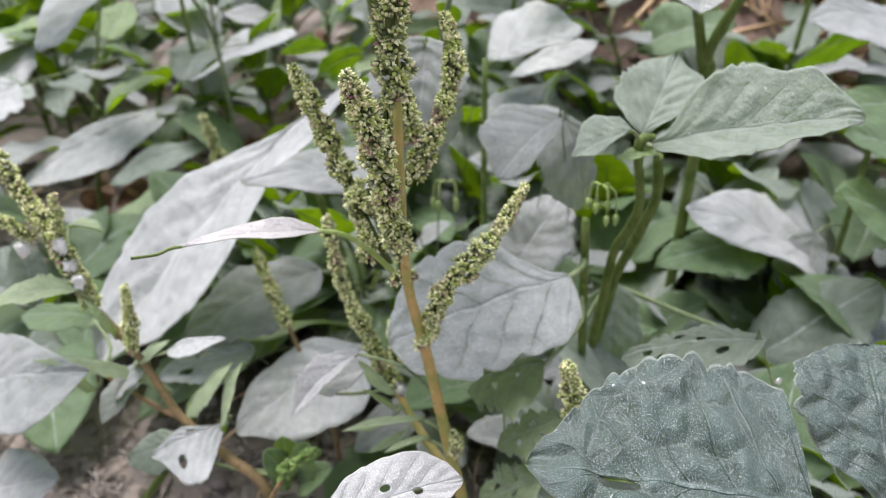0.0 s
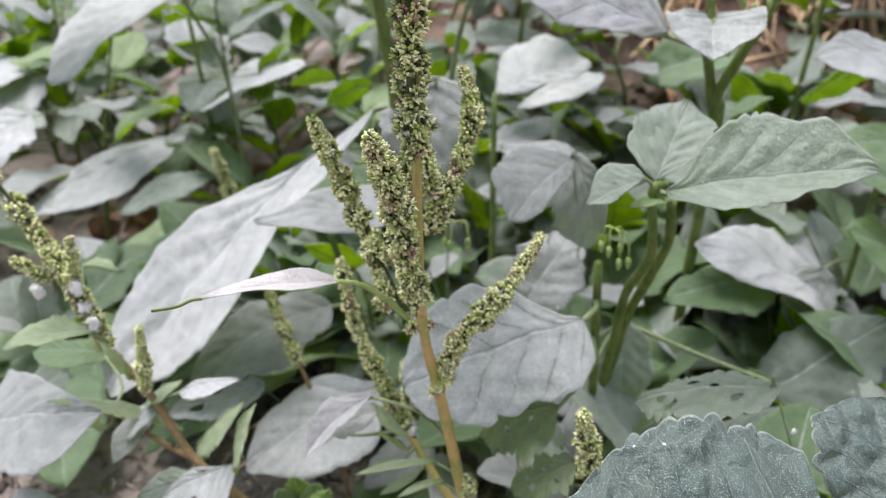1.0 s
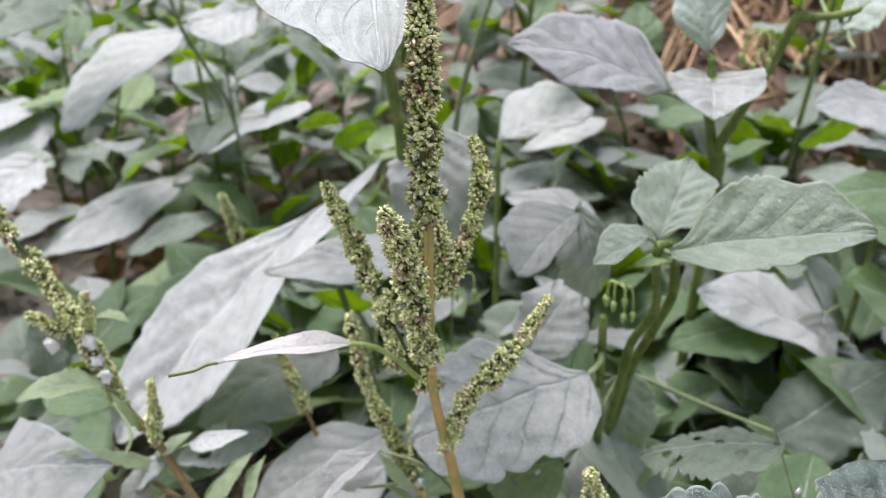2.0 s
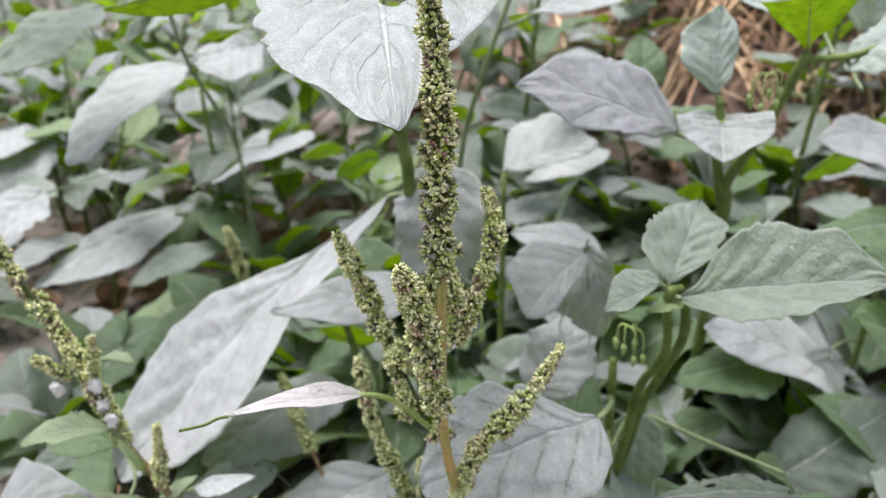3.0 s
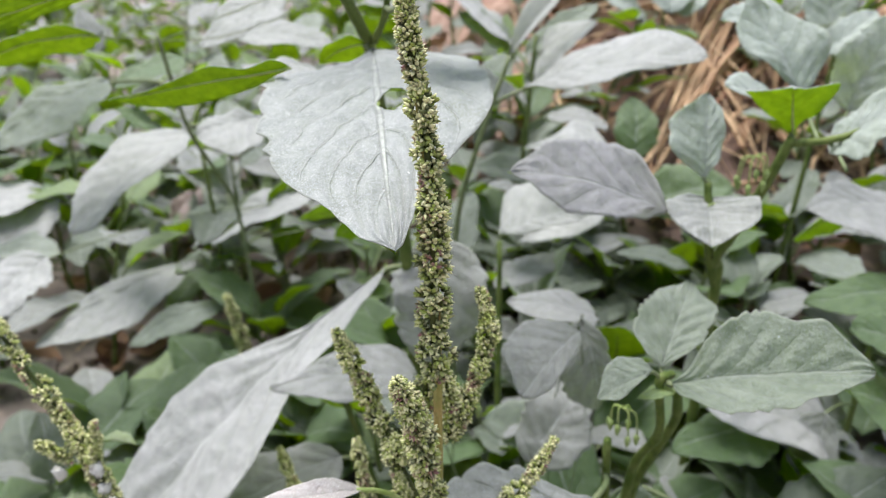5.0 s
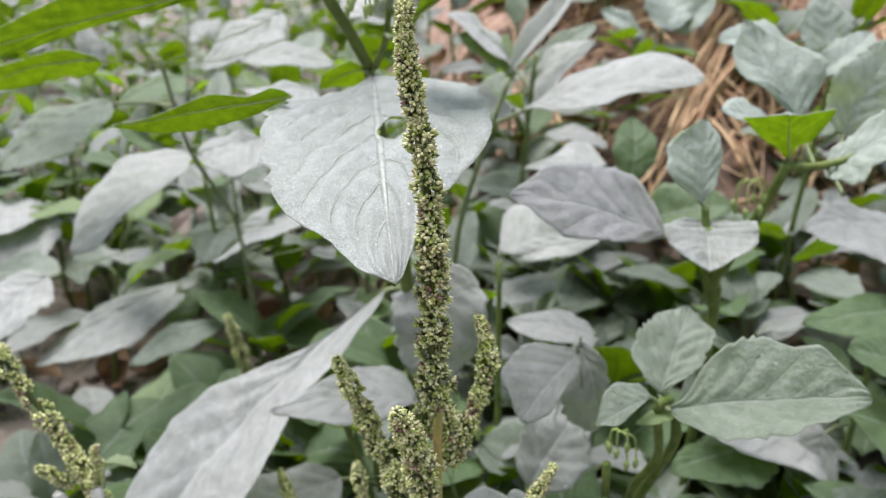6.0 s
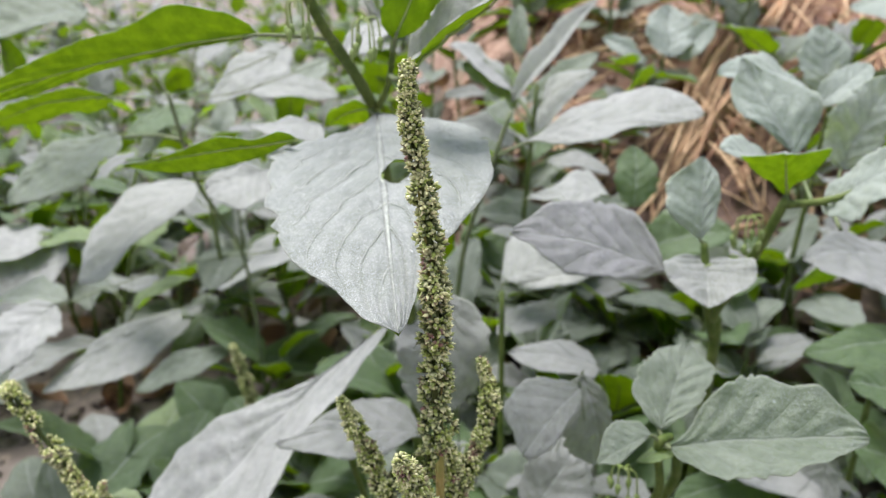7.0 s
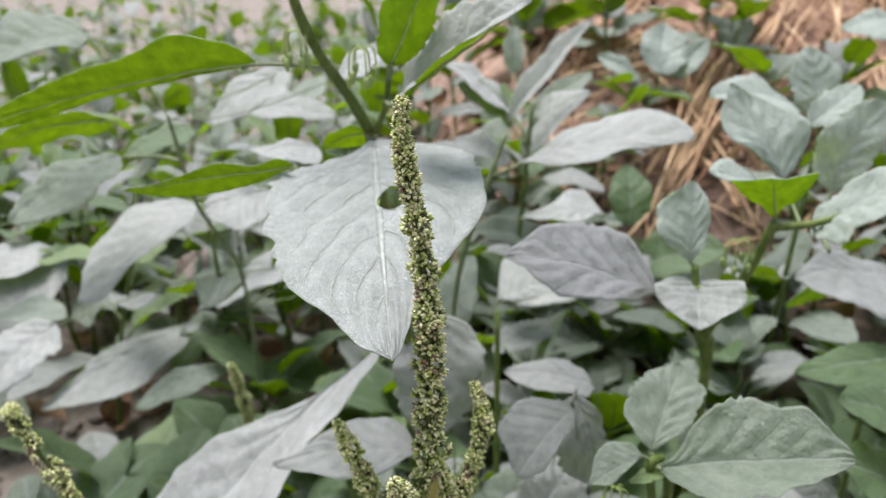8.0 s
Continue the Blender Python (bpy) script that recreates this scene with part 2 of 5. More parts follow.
def soil_material():
    m = Nodes("soil")
    big, mid, fine = m.noise(6, 4), m.noise(45, 5, 0.65), m.noise(400, 4, 0.7)
    colour = m.mix(m.band(big, 0.35, 0.65), (0.145, 0.12, 0.105), (0.32, 0.265, 0.24))
    colour = m.mix(m.band(mid, 0.48, 0.66, 0.0, 0.8), colour, (0.36, 0.29, 0.245))
    colour = m.mix(m.band(fine, 0.6, 0.8, 0.0, 0.5), colour, (0.34, 0.29, 0.26))
    place = m.node("ShaderNodeSeparateXYZ")
    m.tree.links.new(m.coords(), place.inputs[0])
    bank = m.math("MULTIPLY", m.band(m.math("ADD", place.outputs[1], big), 0.9, 1.4), m.band(m.math("ADD", place.outputs[0], big), 0.2, 0.6))
    bank = m.math("MULTIPLY", bank, m.math("MULTIPLY", m.band(place.outputs[1], 2.0, 3.6, 1.0, 0.0), m.band(place.outputs[0], 1.5, 2.8, 1.0, 0.0)))
    # Lower bank: damp soil, with shade painted into its darker pair of colours.
    colour = m.mix(m.math("MULTIPLY", bank, 0.75), colour, m.mix(m.band(place.outputs[1], 0.75, 1.15), m.mix(m.band(mid, 0.35, 0.7), (0.075, 0.038, 0.026), (0.20, 0.105, 0.072)), m.mix(m.band(mid, 0.35, 0.7), (0.43, 0.225, 0.155), (0.74, 0.48, 0.375))))
    m.put(m.bsdf.inputs["Base Color"], colour)
    m.bsdf.inputs["Roughness"].default_value = 0.95
    m.bump(m.math("ADD", mid, m.math("MULTIPLY", fine, 0.4)), 0.8, 0.012)
    return m.mat


SOIL = soil_material()


def straw_material():
    m = Nodes("dry_straw")
    island = m.node("ShaderNodeNewGeometry").outputs["Random Per Island"]
    colour = m.mix(island, (0.26, 0.125, 0.07), (0.84, 0.59, 0.37))
    colour = m.mix(m.band(m.noise(300, 3), 0.5, 0.8, 0.0, 0.5), colour, (0.16, 0.09, 0.05))
    m.put(m.bsdf.inputs["Base Color"], colour)
    m.bsdf.inputs["Roughness"].default_value = 0.6
    m.bump(m.noise(900, 2), 0.4, 0.0006)
    return m.mat


STRAW = straw_material()


# ---- builders ----
def smooth(a, b, v):
    k = min(1.0, max(0.0, (v - a) / (b - a)))
    return k * k * (3 - 2 * k)


def ground_height(x, y):
    bank = 0.45 * smooth(0.35, 1.5, y) * smooth(-0.3, 0.2, x) * (1 - smooth(2.2, 4.0, y)) * (1 - smooth(1.6, 3.0, x))
    near = 0.012 * noise.noise((x * 9, y * 9, 0.3)) + 0.006 * noise.noise((x * 31, y * 31, 4.3))
    return GROUND + bank + near * (1 if y < 4 else 0.3)


def mesh_object(name, verts, faces, materials, slots=None, parent=None, matrix=None, uvs=None, smooth_shade=True):
    me = bpy.data.meshes.new(name)
    me.from_pydata(verts, [], faces)
    for mat in materials:
        me.materials.append(mat)
    if slots is not None:
        me.polygons.foreach_set("material_index", slots)
    if smooth_shade:
        me.polygons.foreach_set("use_smooth", [True] * len(me.polygons))
    if uvs is not None:
        layer = me.uv_layers.new(name="UVMap")
        loops = np.zeros(len(me.loops), dtype=np.int32)
        me.loops.foreach_get("vertex_index", loops)
        layer.data.foreach_set("uv", np.array(uvs, dtype=np.float32)[loops].ravel())
    me.update()
    return hang(new(name, me), parent, matrix)


def hang(ob, parent=None, matrix=None):
    """Puts ob at a world matrix under a parent that is only moved, not turned."""
    m = matrix or Matrix()
    if parent:
        ob.parent = parent
        m = Matrix.Translation(-world_place(parent)) @ m
    ob.matrix_basis = m
    return ob


def world_place(ob):
    p = Vector(ob.matrix_basis.translation)
    while ob.parent:
        ob = ob.parent
        p = p + ob.matrix_basis.translation
    return p


def plant(name, label, category, x, y, group=""):
    ob = new(name)
    ob.empty_display_size = 0.02
    ob.matrix_basis = pose(x, y, ground_height(x, y))
    return tagged(ob, label, category, group)


def spline(points, steps):
    """A smooth line through points (Catmull-Rom), evenly cut."""
    p = [Vector(q) for q in points]
    if len(p) == 2:
        p = [p[0], (p[0] + p[1]) / 2, p[1]]
    p = [p[0] * 2 - p[1]] + p + [p[-1] * 2 - p[-2]]
    out = []
    n = len(p) - 3
    for i in range(steps + 1):
        s = i / steps * n
        k = min(int(s), n - 1)
        t = s - k
        a, b, c, d = p[k], p[k + 1], p[k + 2], p[k + 3]
        out.append(0.5 * (2 * b + (c - a) * t + (2 * a - 5 * b + 4 * c - d) * t * t + (3 * b - a - 3 * c + d) * t ** 3))
    return out


def tube(line, radii, sides=8):
    """Verts and faces of a round tube along a line."""
    verts, faces = [], []
    ref = Vector((0.3, 1, 0.2)).normalized()
    for i, p in enumerate(line):
        d = (line[min(i + 1, len(line) - 1)] - line[max(i - 1, 0)]).normalized()
        u = d.cross(ref).normalized()
        v = d.cross(u)
        for k in range(sides):
            a = 2 * math.pi * k / sides
            verts.append(p + (u * math.cos(a) + v * math.sin(a)) * radii[i])
    for i in range(len(line) - 1):
        for k in range(sides):
            a, b = i * sides + k, i * sides + (k + 1) % sides
            faces.append((a, b, b + sides, a + sides))
    faces.append(tuple(range(sides - 1, -1, -1)))
    faces.append(tuple(range((len(line) - 1) * sides, len(line) * sides)))
    return verts, faces


def stem(parent, points, r0, r1, material, name="stem", sides=9, knots=0):
    steps = max(8, 6 * len(points))
    line = spline(points, steps)
    radii = []
    for i in range(steps + 1):
        s = i / steps
        r = r0 + (r1 - r0) * s
        r *= 1 + 0.07 * noise.noise(line[i] * 90)
        if knots:
            r *= 1 + 0.15 * math.exp(-(((s * knots) % 1.0 - 0.5) / 0.09) ** 2)
        radii.append(r)
    verts, faces = tube(line, radii, sides)
    origin = Vector(line[0])
    return mesh_object(name, [v - origin for v in verts], faces, [material], parent=parent, matrix=Matrix.Translation(origin))


SHAPES = {"ovate": (0.6, 0.74, 1.0), "heart": (0.40, 0.62, 1.0), "broad": (0.52, 0.58, 1.0), "round": (0.42, 0.60, 0.8), "long": (1.5, 0.75, 0.7), "wedge": (0.9, 0.2, 0.4), "strap": (0.7, 1.5, 0.25), "toothed": (0.5, 0.56, 1.15), "shield": (0.42, 0.72, 0.8), "lance": (0.8, 0.85, 0.8), "oval": (0.55, 0.55, 0.5)}


def tooth_row(rnd, count, steps=(0.5, 0.8, 1.0, 1.5)):
    """Uneven teeth along one edge: where each ends, and how deep it is."""
    cuts, depth = [-rnd.uniform(0.1, 0.9) / count], []
    while cuts[-1] < 1:
        cuts.append(cuts[-1] + rnd.choice(steps) * rnd.uniform(0.8, 1.2) / count)
        depth.append(rnd.uniform(0.15, 1.5))
    return cuts, depth


def tooth(row, s, lobed):
    cuts, depth = row
    k = max(i for i in range(len(depth)) if cuts[i] <= s + 1e-9)
    f = (s - cuts[k]) / (cuts[k + 1] - cuts[k])
    if lobed:
        return depth[k] * (1.4 * math.sqrt(abs(math.sin(math.pi * f))) - 1.0)
    return depth[k] * ((f / 0.72 if f < 0.72 else (1 - f) / 0.28) - 0.6)


STATIONS = (0.0, 0.06, 0.2, 0.35, 0.5, 0.65, 0.8, 0.93, 1.0)


def half_width(widths, s):
    """Half the width of a blade at s of its length, from its widths at seven stations; rounded towards base and tip."""
    w = (0.0, *widths, 0.0)
    k = max(i for i in range(8) if STATIONS[i] <= s + 1e-9)
    f = min(1.0, max(0.0, (s - STATIONS[k]) / (STATIONS[k + 1] - STATIONS[k])))
    if k == 0:
        return w[1] * f ** 0.6
    if k == 7:
        return w[7] * (1 - f) ** 0.6
    before, after = w[max(1, k - 1)], w[min(7, k + 2)]
    a, b = 0.5 * (w[k + 1] - before), 0.5 * (after - w[k])
    return max(0.0, (2 * f ** 3 - 3 * f * f + 1) * w[k] + (f ** 3 - 2 * f * f + f) * a + (3 * f * f - 2 * f ** 3) * w[k + 1] + (f ** 3 - f * f) * b)


def leaf_data(length, half_left, half_right, skin, shape, fold, droop, seed, petiole=None, holes=(), nv=48, nu=8, notch=1.0, dull=False, sides=None):
    """Verts, faces, slots and uvs of one leaf: y runs from base to tip, z is its face. Upper skin, underside and rim."""
    rnd = random.Random(seed)
    a, b, teeth = SHAPES[shape]
    teeth *= notch
    peak = (a / (a + b)) ** a * (b / (a + b)) ** b
    width = half_left + half_right
    crumple = min(width, 0.05)
    ph = [rnd.uniform(0, 6.28) for _ in range(8)]
    count = min(rnd.uniform(7, 12) * (1.3 if notch > 1 else 1), nv / 4)
    steps = (1.3, 1.7, 2.4) if notch > 1.15 and sides else (0.5, 0.8, 1.0, 1.5)
    rows = [tooth_row(rnd, count, steps), tooth_row(rnd, count, steps)]
    bend = rnd.uniform(-0.05, 0.05) * length
    twist = rnd.uniform(-0.25, 0.25)
    if sides:
        bend, twist = 0.0, 0.2 * twist
    top, uvs = [], []
    for i in range(nv + 1):
        s = i / nv
        s = s + 0.08 * math.sin(2 * math.pi * s) / (2 * math.pi)
        core = (max(s, 1e-5) ** a) * (max(1 - s, 1e-5) ** b) / peak
        for j in range(-nu, nu + 1):
            u = j / nu
            half = half_right if u > 0 else half_left
            sgn = 1 if u > 0 else 0
            saw = tooth(rows[sgn], s, notch > 1)
            edge = 1 + teeth * (0.11 * saw + 0.05 * math.sin(s * 17 + ph[2 + sgn]) + 0.02 * math.sin(s * 41 + ph[4 + sgn]))
            x = u * half * core * edge if sides is None else u * 0.001 * half_width(sides[sgn], s) * (1 + smooth(0.08, 0.4, s) * smooth(1.0, 0.8, s) * (0.7 if notch > 1 else 0.75 if shape in ("shield", "toothed") else 0.6 if shape in ("heart", "long") else 0.3) * (edge - 1))
            y = s * length - (0.0 if sides else 0.10) * abs(u) ** 1.5 * length * (1 - s) * (1 if shape == "heart" else 0.35)
            z = droop * length * 4 * s * (1 - s) + fold * abs(x)
            z += 0.055 * crumple * u * u * math.sin(s * 11 + ph[6 + sgn]) * min(1, 6 * s) * (1 - s * 0.5)
            z += twist * x * (s - 0.5)
            z += crumple * (0.05 * noise.noise((x * 45 + seed, y * 45, 0.5)) + (0.055 if notch > 1 else 0.022) * noise.noise((x * 140, y * 140 + seed, 1.5))) * min(1, 5 * s)
            quilt = 0.5 - 0.5 * math.cos(2 * math.pi * (s * 9 - 3.3 * abs(u) ** 1.15 - 0.5 if shape == "shield" else s * 6 - 2.0 * abs(u) ** 0.75 - 0.5))
            z += (0.014 if notch > 1 else 0.042 if shape == "shield" else 0.024) * crumple * quilt * (1 - abs(u) ** 3) * min(1, abs(u) * 5)
            top.append(Vector((x + bend * 4 * s * (1 - s), y, z)))
            uvs.append((u * 0.5 + 0.5, s))
    cols = 2 * nu + 1
    gone = set()
    for hu, hs, ru, rs in holes:
        for k, (uu, ss) in enumerate(uvs):
            q = math.hypot((uu * 2 - 1 - hu) / ru, (ss - hs) / rs)
            if q < 0.55:
                gone.add(k)
            elif q < 1.0:
                i, j = divmod(k, cols)
                ci = min(nv, max(0, round(hs * nv)))
                cj = min(cols - 1, max(0, round((hu * 0.5 + 0.5) * (cols - 1))))
                centre = top[ci * cols + cj]
                top[k] = centre + (top[k] - centre) * (1.0 / q) ** 0.9
    thick = 0.00035
    n = len(top)
    verts = top + [v - Vector((0, 0, thick)) for v in top]
    uvs = uvs + uvs
    faces, slots = [], []
    edge_count = {}
    for i in range(nv):
        for j in range(cols - 1):
            q = (i * cols + j, i * cols + j + 1, (i + 1) * cols + j + 1, (i + 1) * cols + j)
            if any(k in gone for k in q):
                continue
            faces.append(q)
            slots.append(0)
            faces.append((q[0] + n, q[3] + n, q[2] + n, q[1] + n))
            slots.append(1)
            for e0, e1 in zip(q, q[1:] + q[:1]):
                if (e1, e0) in edge_count:
                    del edge_count[(e1, e0)]
                else:
                    edge_count[(e0, e1)] = 1
    for e0, e1 in edge_count:
        faces.append((e1, e0, e0 + n, e1 + n))
        slots.append(0)
    r = max(0.0006, 0.012 * width + 0.0004)
    rib = [top[i * cols + nu] - Vector((0, 0, r * 0.8 + thick)) for i in range(0, nv - 2, 2)]
    rv, rf = tube(rib, [r * (1 - 0.85 * k / len(rib)) for k in range(len(rib))], 5)
    k0 = len(verts)
    verts += rv
    uvs += [(0.5, 0.5)] * len(rv)
    faces += [tuple(k + k0 for k in q) for q in rf]
    slots += [2] * len(rf)
    if petiole is not None:
        pv, pf = tube(spline(petiole, 10), [r * (0.5 if dull else 1.35 - 0.03 * k) for k in range(11)], 6)
        k0 = len(verts)
        verts += pv
        uvs += [(0.5, 0.0)] * len(pv)
        faces += [tuple(k + k0 for k in q) for q in pf]
        slots += [3] * len(pf)
    return verts, faces, slots, uvs


LABELS = {"rough": "rough dark blue-green leaf with a notched edge", "mealy": "mealy whitish leaf", "pink": "narrow mealy leaf flushed pink",
          "lilac": "lilac-grey leaf with sunken veins", "creased": "broad pale grey leaf with raised veins and an insect hole", "dry": "dry reddish leaf"}
leaf_count = [0]


def leaf(parent, base, tip, width, face, skin, fold=0.1, droop=0.05, shape="ovate", skew=0.0, node=None, holes=(), fine=1, notch=1.0, sides=None):
    """A leaf from base to tip with its upper side along face; node: where its stalk meets the stem."""
    base, tip, face = Vector(base), Vector(tip), Vector(face)
    along = tip - base
    length = along.length
    along.normalize()
    face = (face - along * face.dot(along)).normalized()
    side = along.cross(face)
    m = Matrix((side, along, face)).transposed().to_4x4()
    m.translation = base
    leaf_count[0] += 1
    petiole = None
    if node is not None:
        p = m.inverted() @ Vector(node)
        petiole = [p, p * 0.5 + Vector((0, -0.12 * p.length, -0.04 * p.length)), Vector((0, 0, -0.0012)), Vector((0, 0.04 * length, -0.0016))]
    skew = max(-0.4 * width, min(0.4 * width, skew))
    data = leaf_data(length, width / 2 - skew, width / 2 + skew, skin, shape, fold, droop, leaf_count[0] * 7 + 3, petiole, holes, (0, 48, 84)[fine], (0, 8, 16)[fine], notch, petiole is not None and petiole[0].length > 0.07, sides)
    ob = mesh_object("leaf", data[0], data[1], [SKIN[skin], UNDER, STEM_GREEN, STEM_DULL], data[2], parent, m, data[3])
    return tagged(ob, LABELS.get(skin, ""))


def bract_template():
    """A small plump bud with a blunt tip."""
    rings = [(0.0, 0.3), (0.26, 0.86), (0.6, 0.84), (0.92, 0.42)]
    verts = []
    for i, (h, r) in enumerate(rings):
        for k in range(5):
            a = 2 * math.pi * (k + 0.5 * i) / 5
            verts.append((r * math.cos(a) * 0.5, r * math.sin(a) * 0.42, h))
    verts.append((0, 0, 1.2))
    faces = []
    for i in range(3):
        for k in range(5):
            a, b = i * 5 + k, i * 5 + (k + 1) % 5
            faces += [(a, b, b + 5), (a, b + 5, a + 5)]
    for k in range(5):
        faces.append((15 + k, 15 + (k + 1) % 5, 20))
    return np.array(verts), np.array(faces)


BUD_V, BUD_F = bract_template()


def spike(parent, points, radius, seed, bare=0.0, size=0.0021, taper=0.024, name="flower_spike", label="", material=BRACTS):
    """A flower spike: small tufts of plump bracts winding up a thin stalk, uneven in size, thinning over its last stretch (taper, in metres)."""
    rnd = np.random.RandomState(seed)
    line = spline(points, 80)
    length = sum((line[i + 1] - line[i]).length for i in range(80))
    verts, faces, count = [], [], 0
    origin = Vector(line[0])
    place, turn = bare * length, rnd.rand() * 6.28
    while place < length:
        s = place / length
        f = s * 80
        i = min(79, int(f))
        p = line[i].lerp(line[i + 1], f - i)
        d = (line[i + 1] - line[i]).normalized()
        u = d.cross(Vector((0.2, 1, 0.1))).normalized()
        v = d.cross(u)
        left = length - place
        r = radius * (0.34 + 0.66 * min(1.0, left / taper) ** 0.6)
        swell = 0.94 + 0.65 * noise.noise(Vector((seed * 3.1, 0.0, place * 190)))
        tuft = max(0.0011, min(0.0021, 0.5 * r * (0.72 + 0.6 * rnd.rand())))
        around = max(2.0, 2 * math.pi * r / (2.1 * tuft))
        place += 1.3 * tuft / around * (1 + 0.3 * rnd.rand())
        turn += 2.4 + rnd.normal(0, 0.25)
        if rnd.rand() < 0.08 and left > 0.006:
            continue
        out = u * math.cos(turn) + v * math.sin(turn)
        centre = p + out * max(0.0004, r * swell - tuft * 1.05)
        pole = (out + d * 0.45).normalized()
        for w in range(rnd.randint(11, 16)):
            axis = (pole * 0.75 + Vector(rnd.normal(0, 0.62, 3))).normalized()
            if axis.dot(pole) < -0.1:
                continue
            e1 = axis.cross(Vector((0.31, 0.52, 0.79))).normalized()
            e2 = axis.cross(e1)
            z = size * (0.6 + 0.55 * rnd.rand()) * (0.72 + 0.28 * smooth(0, taper * 0.6, left))
            spot = centre + axis * (tuft * 1.1 - z * 0.75)
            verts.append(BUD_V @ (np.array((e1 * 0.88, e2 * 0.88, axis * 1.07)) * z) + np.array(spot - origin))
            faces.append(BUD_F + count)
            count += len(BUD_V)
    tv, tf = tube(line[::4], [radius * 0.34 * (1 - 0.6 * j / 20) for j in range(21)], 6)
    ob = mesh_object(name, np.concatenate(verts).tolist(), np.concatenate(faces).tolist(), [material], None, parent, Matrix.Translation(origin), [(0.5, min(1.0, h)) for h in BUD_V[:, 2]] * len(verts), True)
    core = mesh_object("spike_stalk", [q - origin for q in tv], tf, [BRACT_CORE])
    core.parent = ob
    if label:
        tagged(ob, label)
    return ob


def umbel(parent, place, seed, size=1.0):
    """A drooping umbel: thin stalks, each with one green bud."""
    rnd = random.Random(seed)
    verts, faces, ends = [], [], []
    for k in range(6):
        a = k * 1.05 + rnd.uniform(-0.3, 0.3)
        reach = size * rnd.uniform(0.004, 0.008)
        end = Vector((math.cos(a) * reach, math.sin(a) * reach * 0.7, -size * rnd.uniform(0.006, 0.013)))
        ends.append(end)
        tv, tf = tube(spline([(0, 0, 0), end * 0.5 + Vector((math.cos(a) * 0.002, 0, 0.004 * size)), end], 6), [0.0004 * size] * 7, 5)
        n = len(verts)
        verts += tv
        faces += [tuple(i + n for i in q) for q in tf]
    ob = mesh_object("umbel", verts, faces, [STEM_GREEN], None, parent, Matrix.Translation(place))
    for end in ends:
        line = [Vector((0, 0, -size * 0.0058 * j / 6)) for j in range(7)]
        tv, tf = tube(line, [size * 0.0014 * q for q in (0.3, 0.9, 1.0, 0.9, 0.75, 0.5, 0.15)], 7)
        bud = mesh_object("bud", tv, tf, [BERRY])
        bud.parent = ob
        bud.matrix_basis = Matrix.Translation(end)
    return ob


def white_bit(parent, place, size, seed, name="withered_flower"):
    """A shrivelled whitish flower remnant: a dented lump."""
    rnd = random.Random(seed)
    line = [Vector((0, 0, size * h)) for h in (-0.5, -0.35, 0.0, 0.3, 0.48)]
    tv, tf = tube(line, [size * k for k in (0.15, 0.42, 0.5, 0.36, 0.1)], 9)
    tv = [Vector((q.x * 0.8, q.y * 0.45, q.z)) + Vector([rnd.gauss(0, size * 0.12) for _ in range(3)]) for q in tv]
    return tagged(mesh_object(name, tv, tf, [CHALK], None, parent, Matrix.Translation(place)), "small shrivelled whitish flower remnant")


def litter_material():
    m = Nodes("dead_leaf")
    island = m.node("ShaderNodeNewGeometry").outputs["Random Per Island"]
    colour = m.mix(island, (0.10, 0.05, 0.03), (0.40, 0.23, 0.13))
    pale = m.math("FRACT", m.math("MULTIPLY", island, 5.3))
    colour = m.mix(m.band(pale, 0.7, 0.9, 0.0, 0.8), colour, (0.50, 0.38, 0.28))
    colour = m.mix(m.band(m.noise(400, 3), 0.5, 0.8, 0.0, 0.5), colour, (0.06, 0.035, 0.02))
    m.put(m.bsdf.inputs["Base Color"], colour)
    m.bsdf.inputs["Roughness"].default_value = 0.75
    m.bump(m.noise(700, 3), 0.5, 0.001)
    return m.mat


LITTER = litter_material()

# ---- the placed plants ----

plant_a = plant("amaranth_plant", "slender amaranth with knobbly green flower spikes on a tan stem", "amaranth", 0.013, 0.234)
stem(plant_a, [(0.013, 0.234, -0.060), (0.011, 0.232, 0.035), (0.003, 0.230, 0.086), (-0.005, 0.227, 0.133), (-0.011, 0.220, 0.171), (-0.012, 0.214, 0.232), (-0.013, 0.213, 0.271), (-0.018, 0.213, 0.329), (-0.020, 0.213, 0.354)], 0.0029, 0.0006, STEM_TAN)
stem(plant_a, [(0.003, 0.255, 0.045), (-0.010, 0.262, 0.064), (-0.020, 0.268, 0.081)], 0.0022, 0.0016, STEM_TAN)
stem(plant_a, [(-0.016, 0.224, 0.169), (-0.025, 0.220, 0.181), (-0.032, 0.217, 0.187), (-0.039, 0.215, 0.189)], 0.0011, 0.0008, STEM_GREEN, "leaf_stalk", 7)
stem(plant_a, [(-0.077, 0.199, 0.192), (-0.080, 0.198, 0.192), (-0.084, 0.196, 0.191), (-0.090, 0.192, 0.192)], 0.0005, 0.0005, STEM_OLIVE, "leaf_tip", 7)
leaf(plant_a, (-0.034, 0.250, 0.114), (-0.063, 0.250, 0.081), 0.013, (-0.614, -0.577, 0.539), "mealy", 0.40, 0.05, "lance", 0.001, node=(-0.001, 0.229, 0.109), fine=2, notch=2.5)
leaf(plant_a, (-0.053, 0.255, 0.091), (-0.032, 0.255, 0.102), 0.012, (-0.377, -0.543, 0.750), "mealy", 0.30, 0.05, "lance", 0.001, node=(-0.020, 0.268, 0.081), notch=2.5)
